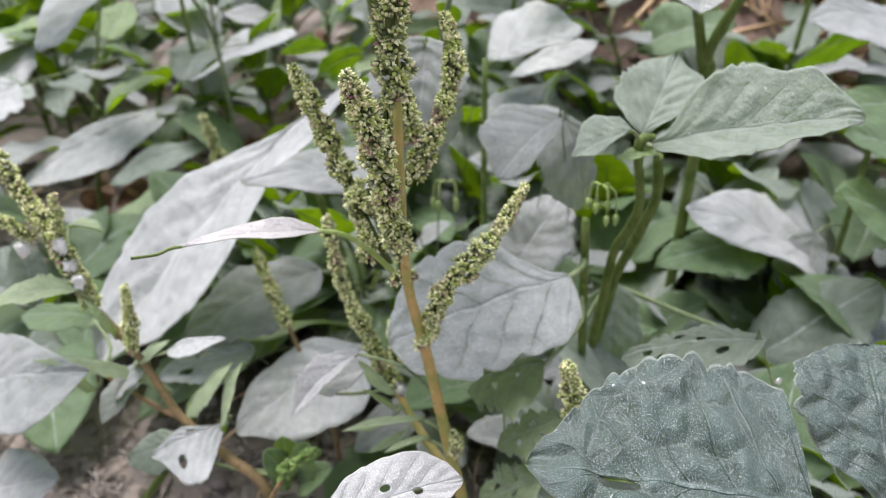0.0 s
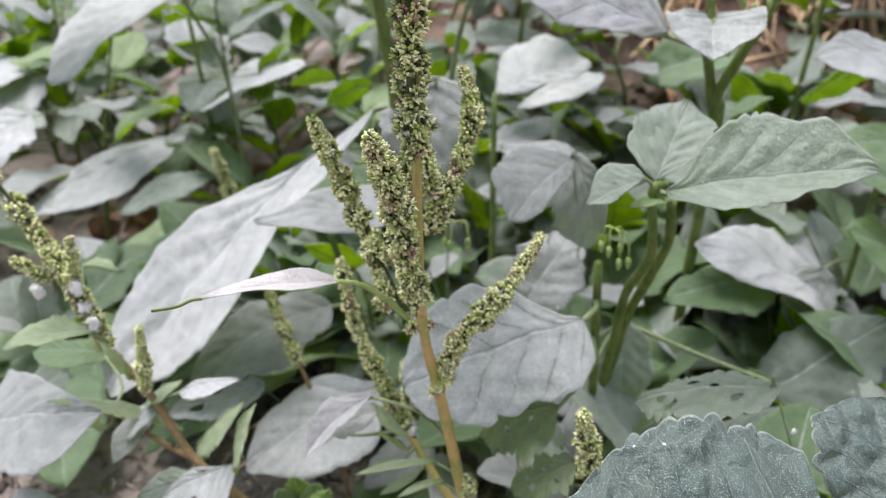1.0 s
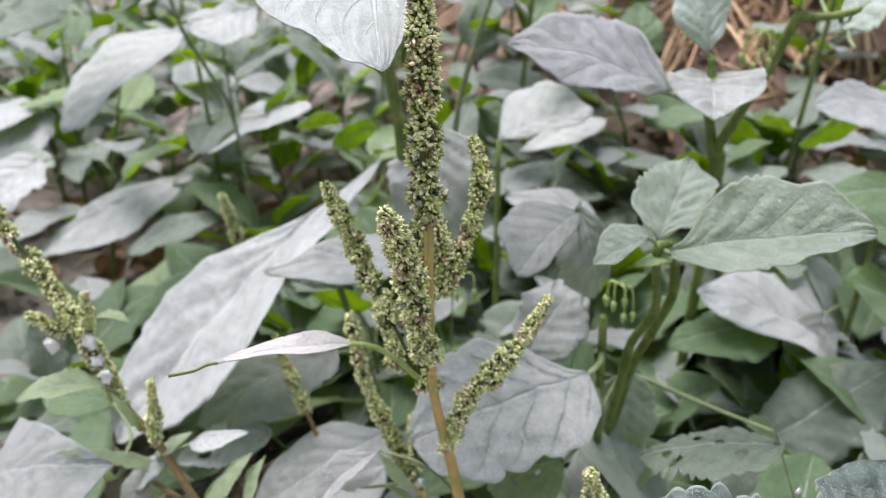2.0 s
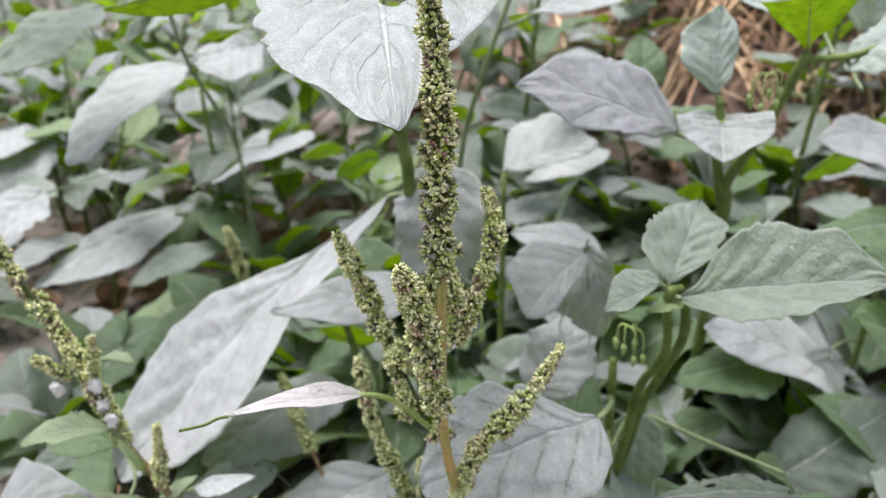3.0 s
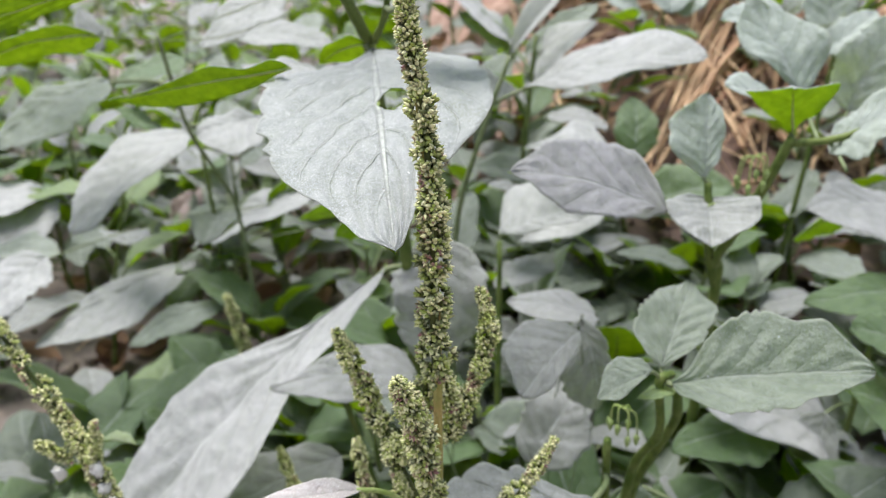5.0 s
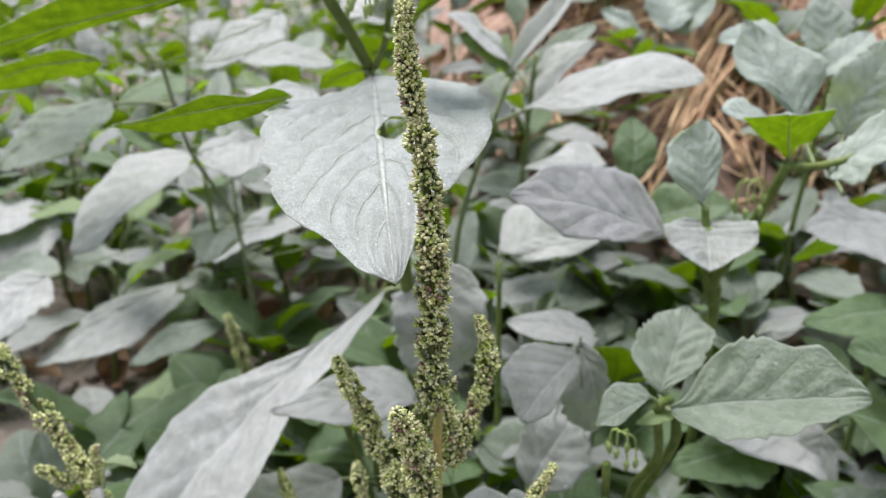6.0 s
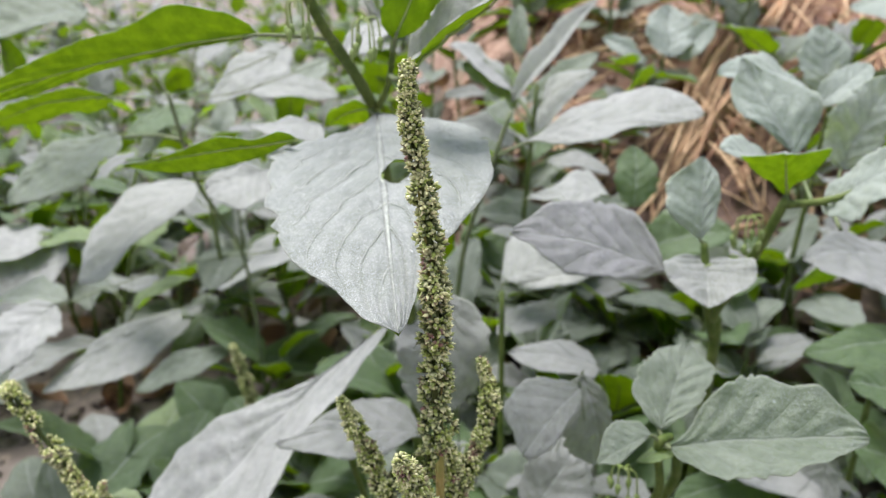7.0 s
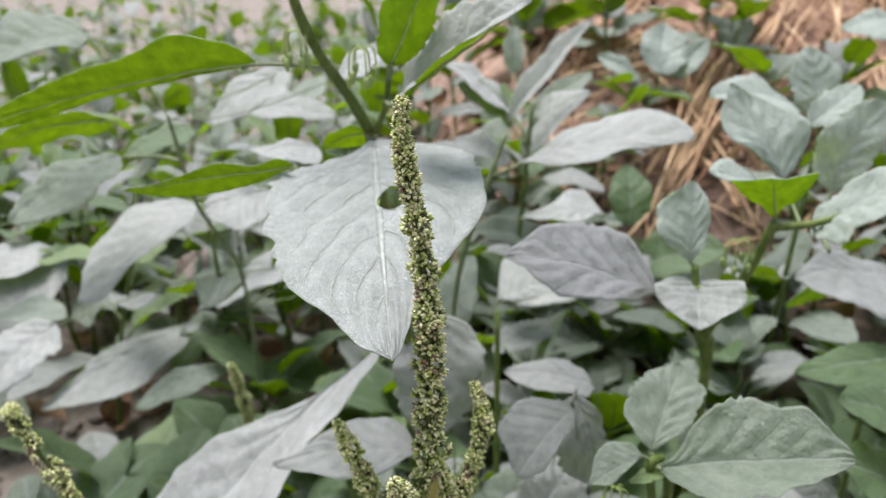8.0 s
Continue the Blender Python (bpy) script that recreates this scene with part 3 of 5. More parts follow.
leaf(plant_a, (-0.029, 0.134, 0.147), (0.007, 0.156, 0.140), 0.021, (0.341, -0.238, 0.909), "mealy", 0.10, 0.08, "ovate", 0.0, node=(-0.035, 0.154, -0.020), holes=((0.1, 0.62, 0.12, 0.04), (-0.25, 0.42, 0.10, 0.035)), fine=2, sides=((4.8, 8.7, 10.3, 11.0, 10.5, 8.8, 5.9), (4.1, 8.1, 9.8, 9.1, 8.2, 5.5, 2.9)))
leaf(plant_a, (-0.039, 0.215, 0.189), (-0.080, 0.198, 0.192), 0.0095, (0.128, -0.155, 0.980), "pink", 0.25, 0.06, "strap", 0.000, fine=2, notch=1.4)
leaf(plant_a, (-0.007, 0.245, 0.084), (-0.040, 0.235, 0.086), 0.004, (0.125, -0.223, 0.967), "sage", 0.20, 0.10, "lance", -0.000, node=(0.003, 0.230, 0.086))
leaf(plant_a, (-0.004, 0.240, 0.078), (-0.022, 0.225, 0.084), 0.004, (0.340, 0.003, 0.940), "sage", 0.20, 0.10, "lance", -0.001, node=(0.004, 0.230, 0.077))
leaf(plant_a, (-0.022, 0.255, 0.075), (-0.039, 0.250, 0.073), 0.006, (-0.033, -0.269, 0.963), "sage", 0.20, 0.10, "lance", -0.001, node=(-0.017, 0.266, 0.075))
leaf(plant_a, (-0.034, 0.262, 0.101), (-0.019, 0.255, 0.088), 0.006, (0.374, -0.566, 0.735), "sage", 0.20, 0.05, "lance", 0.001, node=(-0.020, 0.268, 0.081))
leaf(plant_a, (-0.020, 0.262, 0.076), (-0.033, 0.252, 0.094), 0.007, (0.760, 0.129, 0.637), "sage", 0.20, 0.05, "lance", -0.003, node=(-0.017, 0.266, 0.075))
leaf(plant_a, (-0.015, 0.258, 0.066), (-0.032, 0.250, 0.060), 0.005, (-0.159, -0.337, 0.928), "sage", 0.20, 0.05, "lance", -0.001, node=(-0.012, 0.263, 0.067))
spike(plant_a, [(-0.012, 0.213, 0.233), (-0.013, 0.212, 0.257), (-0.013, 0.212, 0.280), (-0.014, 0.212, 0.299), (-0.017, 0.212, 0.323), (-0.020, 0.212, 0.341), (-0.020, 0.212, 0.354)], 0.0048, 11, 0.00, taper=0.09, label="long upright flower spike")
spike(plant_a, [(-0.012, 0.222, 0.172), (-0.015, 0.208, 0.200), (-0.018, 0.197, 0.228), (-0.023, 0.188, 0.248)], 0.0045, 12, 0.10)
spike(plant_a, [(-0.017, 0.228, 0.169), (-0.026, 0.234, 0.186), (-0.034, 0.238, 0.204), (-0.040, 0.240, 0.219), (-0.047, 0.241, 0.235)], 0.0039, 13, 0.20)
spike(plant_a, [(-0.010, 0.226, 0.200), (-0.004, 0.228, 0.212), (0.002, 0.232, 0.225), (0.005, 0.236, 0.240), (0.002, 0.238, 0.252)], 0.0038, 14, 0.04)
spike(plant_a, [(-0.007, 0.226, 0.142), (-0.002, 0.226, 0.149), (0.003, 0.226, 0.162), (0.012, 0.228, 0.170), (0.021, 0.230, 0.182), (0.029, 0.232, 0.197)], 0.0037, 15, 0.12)
spike(plant_a, [(-0.020, 0.270, 0.079), (-0.032, 0.275, 0.105), (-0.042, 0.278, 0.131), (-0.047, 0.281, 0.161)], 0.0036, 16, 0.05)
spike(plant_a, [(-0.019, 0.268, 0.096), (-0.020, 0.268, 0.108), (-0.021, 0.268, 0.118)], 0.0028, 17, 0.00)
spike(plant_a, [(-0.007, 0.226, 0.136), (-0.004, 0.225, 0.141), (-0.001, 0.224, 0.145)], 0.0030, 41, 0.00, taper=0.008, name="flower_knot")
spike(plant_a, [(-0.017, 0.224, 0.166), (-0.012, 0.222, 0.167), (-0.008, 0.221, 0.169)], 0.0032, 42, 0.00, taper=0.008, name="flower_knot")
spike(plant_a, [(-0.016, 0.222, 0.217), (-0.016, 0.221, 0.225), (-0.014, 0.220, 0.233)], 0.0034, 43, 0.00, taper=0.008, name="flower_knot")
spike(plant_a, [(-0.008, 0.222, 0.217), (-0.008, 0.221, 0.224), (-0.009, 0.221, 0.229)], 0.0030, 44, 0.00, taper=0.008, name="flower_knot")
spike(plant_a, [(-0.024, 0.226, 0.173), (-0.025, 0.226, 0.181), (-0.026, 0.227, 0.186)], 0.0036, 45, 0.00, taper=0.008, name="flower_knot")
spike(plant_a, [(-0.026, 0.228, 0.187), (-0.027, 0.229, 0.194), (-0.026, 0.230, 0.200)], 0.0032, 46, 0.00, taper=0.008, name="flower_knot")
spike(plant_a, [(0.004, 0.230, 0.080), (0.007, 0.229, 0.085), (0.005, 0.229, 0.091)], 0.0030, 47, 0.00, taper=0.008, name="flower_knot")
white_bit(plant_a, (-0.017, 0.262, 0.085), 0.0045, 30)

plant_b = plant("nightshade_plant", "tall nightshade with a broad grey leaf and lit green undersides", "nightshade", -0.020, 0.425)
stem(plant_b, [(-0.020, 0.425, -0.060), (-0.024, 0.415, 0.053), (-0.030, 0.400, 0.192), (-0.034, 0.397, 0.224), (-0.046, 0.388, 0.313)], 0.0042, 0.0030, STEM_OLIVE, knots=4)
stem(plant_b, [(-0.046, 0.388, 0.313), (-0.053, 0.360, 0.335), (-0.061, 0.335, 0.355), (-0.067, 0.320, 0.375), (-0.068, 0.310, 0.390)], 0.0028, 0.0018, STEM_OLIVE, knots=4)
stem(plant_b, [(-0.043, 0.385, 0.313), (-0.037, 0.375, 0.326), (-0.033, 0.360, 0.347), (-0.029, 0.340, 0.363)], 0.0017, 0.0012, STEM_OLIVE, knots=4)
leaf(plant_b, (-0.044, 0.385, 0.308), (-0.023, 0.195, 0.283), 0.085, (-0.055, -0.138, 0.989), "creased", 0.08, 0.04, "shield", 0.0, node=(-0.044, 0.390, 0.298), holes=((-0.15, 0.5, 0.17, 0.06),), fine=2, sides=((11.7, 37.2, 43.5, 41.1, 34.7, 15.6, 6.2), (5.5, 19.2, 37.9, 41.8, 40.5, 30.7, 13.5)))
leaf(plant_b, (-0.069, 0.310, 0.313), (-0.159, 0.350, 0.292), 0.018, (0.215, 0.791, 0.573), "pale", 0.05, 0.00, "ovate", 0.0, sides=((5.6, 4.0, 6.6, 5.0, 3.1, 1.1, 0.4), (2.2, 5.9, 9.2, 11.3, 10.9, 7.6, 2.9)))
leaf(plant_b, (-0.084, 0.320, 0.353), (-0.241, 0.360, 0.315), 0.023, (0.088, 0.844, 0.529), "pale", 0.10, 0.05, "ovate", 0.0, node=(-0.058, 0.343, 0.348), fine=2, sides=((10.8, 17.0, 12.5, 12.0, 8.7, 5.2, 1.8), (1.8, 2.1, 3.9, 4.9, 5.8, 5.7, 2.8)))
leaf(plant_b, (-0.031, 0.335, 0.351), (-0.015, 0.330, 0.390), 0.025, (-0.331, 0.909, 0.255), "pale", 0.10, 0.05, "ovate", 0.000, node=(-0.033, 0.362, 0.343))
leaf(plant_b, (-0.025, 0.340, 0.336), (0.025, 0.310, 0.377), 0.048, (-0.706, -0.288, 0.647), "pale", 0.50, 0.03, "lance", 0.007, node=(-0.036, 0.372, 0.330))
leaf(plant_b, (-0.047, 0.385, 0.312), (-0.072, 0.400, 0.300), 0.025, (-0.040, 0.598, 0.800), "pale", 0.10, 0.10, "ovate", 0.005, node=(-0.044, 0.390, 0.298))
umbel(plant_b, (-0.069, 0.325, 0.365), 42)
umbel(plant_b, (-0.044, 0.340, 0.357), 43)

plant_c = plant("nightshade_plant", "nightshade with grey-green leaves cupped round a forked olive stem", "nightshade", 0.150, 0.430)
stem(plant_c, [(0.150, 0.430, -0.060), (0.147, 0.418, 0.047), (0.143, 0.400, 0.177), (0.137, 0.390, 0.198), (0.138, 0.375, 0.219), (0.145, 0.367, 0.243), (0.153, 0.360, 0.273)], 0.0034, 0.0024, STEM_OLIVE, knots=4)
stem(plant_c, [(0.153, 0.360, 0.270), (0.178, 0.362, 0.273), (0.209, 0.355, 0.291)], 0.0020, 0.0013, STEM_OLIVE, knots=4)
stem(plant_c, [(0.142, 0.400, 0.180), (0.126, 0.380, 0.220), (0.114, 0.345, 0.234), (0.111, 0.345, 0.256)], 0.0030, 0.0018, STEM_OLIVE, knots=4)
leaf(plant_c, (0.098, 0.357, 0.237), (0.020, 0.345, 0.261), 0.047, (0.320, -0.544, 0.776), "lilac", 0.10, 0.07, "heart", 0.0, node=(0.116, 0.351, 0.231), sides=((3.9, 11.5, 16.2, 19.2, 19.5, 13.8, 5.0), (16.7, 24.2, 27.3, 26.3, 23.5, 17.2, 7.0)))
leaf(plant_c, (0.113, 0.347, 0.247), (0.107, 0.318, 0.234), 0.040, (-0.106, -0.390, 0.915), "veined", 0.50, 0.05, "ovate", 0.0, node=(0.112, 0.345, 0.252), sides=((9, 15, 18.5, 20, 19.5, 15, 8), (9, 15, 18.5, 20, 19.5, 15, 8)))
leaf(plant_c, (0.109, 0.345, 0.258), (0.111, 0.360, 0.294), 0.026, (-0.001, -0.924, 0.382), "teal", 0.10, 0.03, "ovate", 0.0, node=(0.111, 0.345, 0.256), sides=((4.5, 12.9, 17.7, 17.5, 17.2, 12.0, 4.7), (1.9, 5.7, 7.0, 8.2, 7.4, 6.4, 2.8)))
leaf(plant_c, (0.165, 0.385, 0.288), (0.141, 0.410, 0.333), 0.040, (0.007, -0.876, 0.482), "teal", 0.15, 0.03, "ovate", 0.0, node=(0.166, 0.361, 0.271), sides=((1.2, 4.1, 9.4, 16.0, 16.4, 12.4, 4.4), (9.6, 20.1, 23.4, 20.9, 15.0, 8.7, 3.1)))
leaf(plant_c, (0.155, 0.365, 0.273), (0.140, 0.340, 0.300), 0.039, (-0.017, 0.738, 0.674), "teal", 0.20, 0.00, "wedge", 0.0, node=(0.153, 0.360, 0.272), sides=((1.6, 5.4, 9.4, 17.8, 20.6, 12.9, 4.5), (1.2, 4.2, 7.3, 10.1, 13.0, 15.9, 18.5)))
leaf(plant_c, (0.177, 0.370, 0.267), (0.207, 0.345, 0.303), 0.040, (-0.788, -0.060, 0.613), "teal", 0.10, 0.05, "ovate", 0.005, node=(0.174, 0.362, 0.273))
leaf(plant_c, (0.208, 0.420, 0.274), (0.229, 0.420, 0.324), 0.032, (-0.281, -0.953, 0.116), "teal", 0.10, 0.05, "ovate", -0.002, node=(0.187, 0.370, 0.254))
leaf(plant_c, (0.152, 0.385, 0.287), (0.122, 0.370, 0.296), 0.022, (0.433, -0.345, 0.833), "teal", 0.10, 0.05, "ovate", -0.000, node=(0.153, 0.360, 0.273))
umbel(plant_c, (0.137, 0.360, 0.264), 57)
umbel(plant_c, (0.116, 0.340, 0.247), 58)

plant_d = plant("nightshade_plant", "nightshade topped by one long pale toothed leaf", "nightshade", 0.070, 0.335)
stem(plant_d, [(0.070, 0.335, -0.060), (0.074, 0.325, 0.015), (0.079, 0.310, 0.106), (0.079, 0.300, 0.135), (0.083, 0.285, 0.162), (0.075, 0.268, 0.197), (0.081, 0.272, 0.199)], 0.0026, 0.0017, STEM_OLIVE, knots=4)
stem(plant_d, [(0.070, 0.335, -0.060), (0.075, 0.327, 0.014), (0.083, 0.315, 0.103), (0.088, 0.305, 0.135), (0.091, 0.290, 0.165), (0.085, 0.275, 0.190)], 0.0028, 0.0020, STEM_OLIVE, knots=4)
leaf(plant_d, (0.079, 0.265, 0.199), (0.145, 0.246, 0.215), 0.044, (-0.320, -0.335, 0.886), "mid", 0.45, 0.05, "toothed", 0.0, node=(0.077, 0.269, 0.198), fine=2, sides=((3.2, 13.1, 19.5, 21.9, 18.9, 16.7, 6.9), (9.8, 19.8, 21.8, 21.5, 19.1, 13.8, 6.4)))
leaf(plant_d, (0.079, 0.280, 0.197), (0.100, 0.320, 0.217), 0.030, (0.135, -0.505, 0.852), "mid", 0.20, 0.03, "toothed", 0.0, node=(0.085, 0.275, 0.190), fine=2, sides=((9.0, 16.5, 16.7, 16.3, 13.9, 9.5, 3.3), (2.9, 7.4, 10.8, 13.8, 13.6, 13.4, 4.8)))
leaf(plant_d, (0.071, 0.265, 0.205), (0.048, 0.255, 0.198), 0.015, (-0.060, -0.450, 0.891), "mid", 0.25, 0.05, "ovate", 0.0, node=(0.075, 0.268, 0.197), sides=((0.5, 1.7, 2.8, 3.7, 4.6, 4.5, 1.6), (6.3, 8.3, 10.0, 9.2, 8.4, 4.9, 1.7)))
leaf(plant_d, (0.081, 0.272, 0.195), (0.065, 0.262, 0.194), 0.008, (0.051, -0.177, 0.983), "lime", 0.20, 0.05, "ovate", -0.002, node=(0.077, 0.271, 0.191))
umbel(plant_d, (0.068, 0.290, 0.171), 67)
white_bit(plant_d, (0.114, 0.262, 0.212), 0.0014, 68)

plant_h = plant("nightshade_plant", "low nightshade with pale and insect-holed leaves behind the amaranth", "nightshade", 0.085, 0.345)
stem(plant_h, [(0.085, 0.345, -0.060), (0.076, 0.322, 0.022), (0.062, 0.288, 0.156)], 0.0030, 0.0018, STEM_OLIVE)
stem(plant_h, [(0.095, 0.335, 0.092), (0.126, 0.320, 0.085), (0.154, 0.300, 0.084)], 0.0014, 0.0010, STEM_DULL, "leaf_stalk", 7)
leaf(plant_h, (0.088, 0.330, 0.097), (0.088, 0.320, 0.051), 0.035, (0.000, -0.977, 0.211), "mid", 0.10, 0.10, "ovate", 0.002, node=(0.069, 0.305, 0.089))
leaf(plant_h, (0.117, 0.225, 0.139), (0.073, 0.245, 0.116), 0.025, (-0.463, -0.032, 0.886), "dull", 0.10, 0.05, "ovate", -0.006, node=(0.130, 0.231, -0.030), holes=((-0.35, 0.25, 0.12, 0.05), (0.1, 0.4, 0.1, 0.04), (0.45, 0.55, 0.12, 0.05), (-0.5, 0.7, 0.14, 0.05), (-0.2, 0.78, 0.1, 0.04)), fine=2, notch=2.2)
leaf(plant_h, (0.043, 0.250, 0.110), (0.011, 0.255, 0.091), 0.033, (-0.510, -0.163, 0.844), "olive", 0.10, 0.08, "ovate", 0.0, node=(0.066, 0.299, 0.111), holes=((0.3, 0.35, 0.10, 0.045), (-0.4, 0.55, 0.09, 0.04), (0.1, 0.7, 0.08, 0.03), (-0.2, 0.28, 0.07, 0.03), (0.45, 0.58, 0.06, 0.03)), fine=2, notch=3.2, sides=((14.9, 23.6, 27.2, 21.4, 17.2, 12.7, 4.4), (1.7, 4.0, 4.5, 5.0, 5.6, 4.9, 1.7)))
leaf(plant_h, (0.049, 0.235, 0.093), (0.024, 0.235, 0.078), 0.020, (-0.511, -0.243, 0.825), "olive", 0.10, 0.08, "ovate", -0.002, node=(0.062, 0.247, -0.030), holes=((0.3, 0.4, 0.13, 0.055), (-0.3, 0.65, 0.11, 0.05), (-0.45, 0.3, 0.09, 0.04), (0.2, 0.7, 0.08, 0.035)), fine=2, notch=3.2)
leaf(plant_h, (0.040, 0.220, 0.074), (0.015, 0.220, 0.058), 0.020, (-0.527, -0.246, 0.813), "olive", 0.10, 0.08, "ovate", 0.000, node=(0.053, 0.232, -0.030), holes=((-0.3, 0.38, 0.13, 0.055), (0.35, 0.6, 0.12, 0.05), (0.4, 0.3, 0.08, 0.04), (-0.35, 0.68, 0.08, 0.035)), fine=2, notch=3.2)
leaf(plant_h, (0.054, 0.270, 0.139), (-0.020, 0.245, 0.122), 0.059, (-0.063, -0.431, 0.900), "veined", 0.10, 0.05, "heart", 0.0, node=(0.064, 0.293, 0.134), fine=2, notch=1.3, sides=((19.8, 29.6, 29.4, 29.5, 28.9, 25.7, 17.7), (4.1, 13.7, 24.4, 29.0, 29.5, 25.1, 11.3)))
leaf(plant_h, (0.039, 0.360, 0.088), (0.068, 0.380, 0.125), 0.041, (-0.290, -0.723, 0.626), "slate", 0.10, 0.06, "ovate", 0.002, node=(0.030, 0.366, -0.030))
leaf(plant_h, (0.056, 0.335, 0.185), (0.025, 0.300, 0.170), 0.030, (0.053, -0.442, 0.895), "slate", 0.10, 0.10, "ovate", 0.0, node=(0.058, 0.372, 0.020), sides=((1.7, 5.6, 7.0, 7.1, 8.3, 8.6, 5.3), (8.7, 14.9, 19.4, 21.6, 21.6, 19.2, 7.8)))
leaf(plant_h, (0.061, 0.360, 0.176), (0.072, 0.350, 0.130), 0.031, (0.281, -0.922, 0.267), "slate", 0.10, 0.10, "ovate", 0.006, node=(0.058, 0.375, -0.030))

plant_g = plant("nightshade_plant", "nightshade with dull rounded leaves and one bright horizontal leaf", "nightshade", 0.030, 0.450)
stem(plant_g, [(0.030, 0.450, -0.060), (0.029, 0.463, 0.029), (0.028, 0.483, 0.172)], 0.0030, 0.0018, STEM_OLIVE)
stem(plant_g, [(0.008, 0.520, -0.060), (-0.004, 0.524, 0.080), (0.001, 0.520, 0.175), (0.014, 0.502, 0.235), (0.032, 0.500, 0.290)], 0.0026, 0.0015, STEM_DULL)
leaf(plant_g, (0.091, 0.450, 0.131), (0.029, 0.430, 0.153), 0.037, (0.387, -0.155, 0.909), "slate", 0.10, 0.08, "ovate", 0.0, node=(0.106, 0.466, -0.023), sides=((4.4, 14.6, 18.3, 19.6, 20.3, 16.7, 10.0), (15.6, 17.1, 15.3, 13.3, 11.1, 8.1, 3.6)))
leaf(plant_g, (0.031, 0.540, 0.113), (0.085, 0.555, 0.128), 0.031, (-0.168, -0.310, 0.936), "slate", 0.10, 0.05, "ovate", 0.001, node=(0.017, 0.548, -0.001))
leaf(plant_g, (-0.008, 0.400, 0.199), (-0.018, 0.380, 0.138), 0.052, (-0.135, -0.936, 0.326), "slate", 0.10, 0.05, "heart", 0.002, node=(-0.006, 0.417, -0.030))
leaf(plant_g, (-0.022, 0.360, 0.141), (-0.095, 0.333, 0.155), 0.047, (0.239, -0.153, 0.959), "slate", 0.10, 0.07, "ovate", 0.0, node=(-0.006, 0.369, -0.030), sides=((3.4, 10.8, 16.9, 20.0, 23.0, 15.2, 5.7), (18.6, 23.5, 23.9, 18.6, 11.8, 4.6, 1.6)))
leaf(plant_g, (0.033, 0.550, 0.150), (0.098, 0.530, 0.178), 0.056, (-0.455, -0.344, 0.821), "pale", 0.10, 0.07, "ovate", 0.0, node=(0.019, 0.566, 0.002), sides=((34.8, 41.2, 42.0, 39.8, 33.1, 23.6, 9.0), (1.9, 6.5, 9.9, 12.4, 14.0, 12.2, 6.5)))
leaf(plant_g, (0.053, 0.600, 0.125), (0.118, 0.580, 0.158), 0.029, (-0.507, -0.329, 0.797), "pale", 0.10, 0.07, "ovate", 0.0, node=(0.034, 0.615, 0.017), sides=((2.1, 6.9, 8.2, 8.7, 8.8, 8.5, 4.1), (2.8, 9.4, 16.5, 18.8, 20.5, 17.6, 14.0)))
umbel(plant_g, (0.003, 0.330, 0.155), 91)

plant_f = plant("nightshade_plant", "nightshade with one very long broad pale leaf", "nightshade", -0.030, 0.430)
stem(plant_f, [(-0.030, 0.430, -0.060), (-0.044, 0.403, 0.008), (-0.065, 0.362, 0.137)], 0.0030, 0.0018, STEM_OLIVE)
stem(plant_f, [(-0.056, 0.330, -0.060), (-0.061, 0.320, 0.026), (-0.071, 0.325, 0.049), (-0.081, 0.331, 0.074)], 0.0014, 0.0011, STEM_BROWN, sides=7)
leaf(plant_f, (-0.043, 0.405, 0.186), (-0.191, 0.345, 0.038), 0.092, (-0.517, -0.477, 0.711), "pale", 0.20, 0.05, "long", 0.0, node=(-0.033, 0.410, 0.184), fine=2, sides=((9.3, 20.2, 30.1, 50.0, 52.4, 37.5, 16.4), (0.0, 2.3, 15.0, 32.1, 39.7, 33.7, 28.2)))
leaf(plant_f, (-0.036, 0.330, 0.060), (-0.107, 0.300, 0.026), 0.056, (-0.223, -0.452, 0.864), "pale", 0.10, 0.06, "ovate", 0.0, node=(-0.028, 0.348, -0.030), sides=((11.4, 30.1, 34.3, 33.3, 28.1, 18.1, 7.4), (4.4, 13.4, 19.3, 21.3, 19.5, 14.7, 7.1)))
leaf(plant_f, (-0.072, 0.380, 0.076), (-0.147, 0.350, 0.046), 0.050, (-0.203, -0.399, 0.894), "slate", 0.10, 0.06, "ovate", -0.006, node=(-0.054, 0.383, 0.073))
leaf(plant_f, (-0.104, 0.340, 0.050), (-0.150, 0.320, 0.046), 0.026, (0.062, -0.316, 0.947), "pale", 0.10, 0.06, "ovate", -0.001, node=(-0.090, 0.358, -0.030), holes=((0.3, 0.5, 0.2, 0.1), (-0.35, 0.7, 0.2, 0.08)), fine=2)
spike(plant_f, [(-0.080, 0.330, 0.071), (-0.088, 0.335, 0.093), (-0.095, 0.340, 0.113)], 0.0036, 33, 0.00)

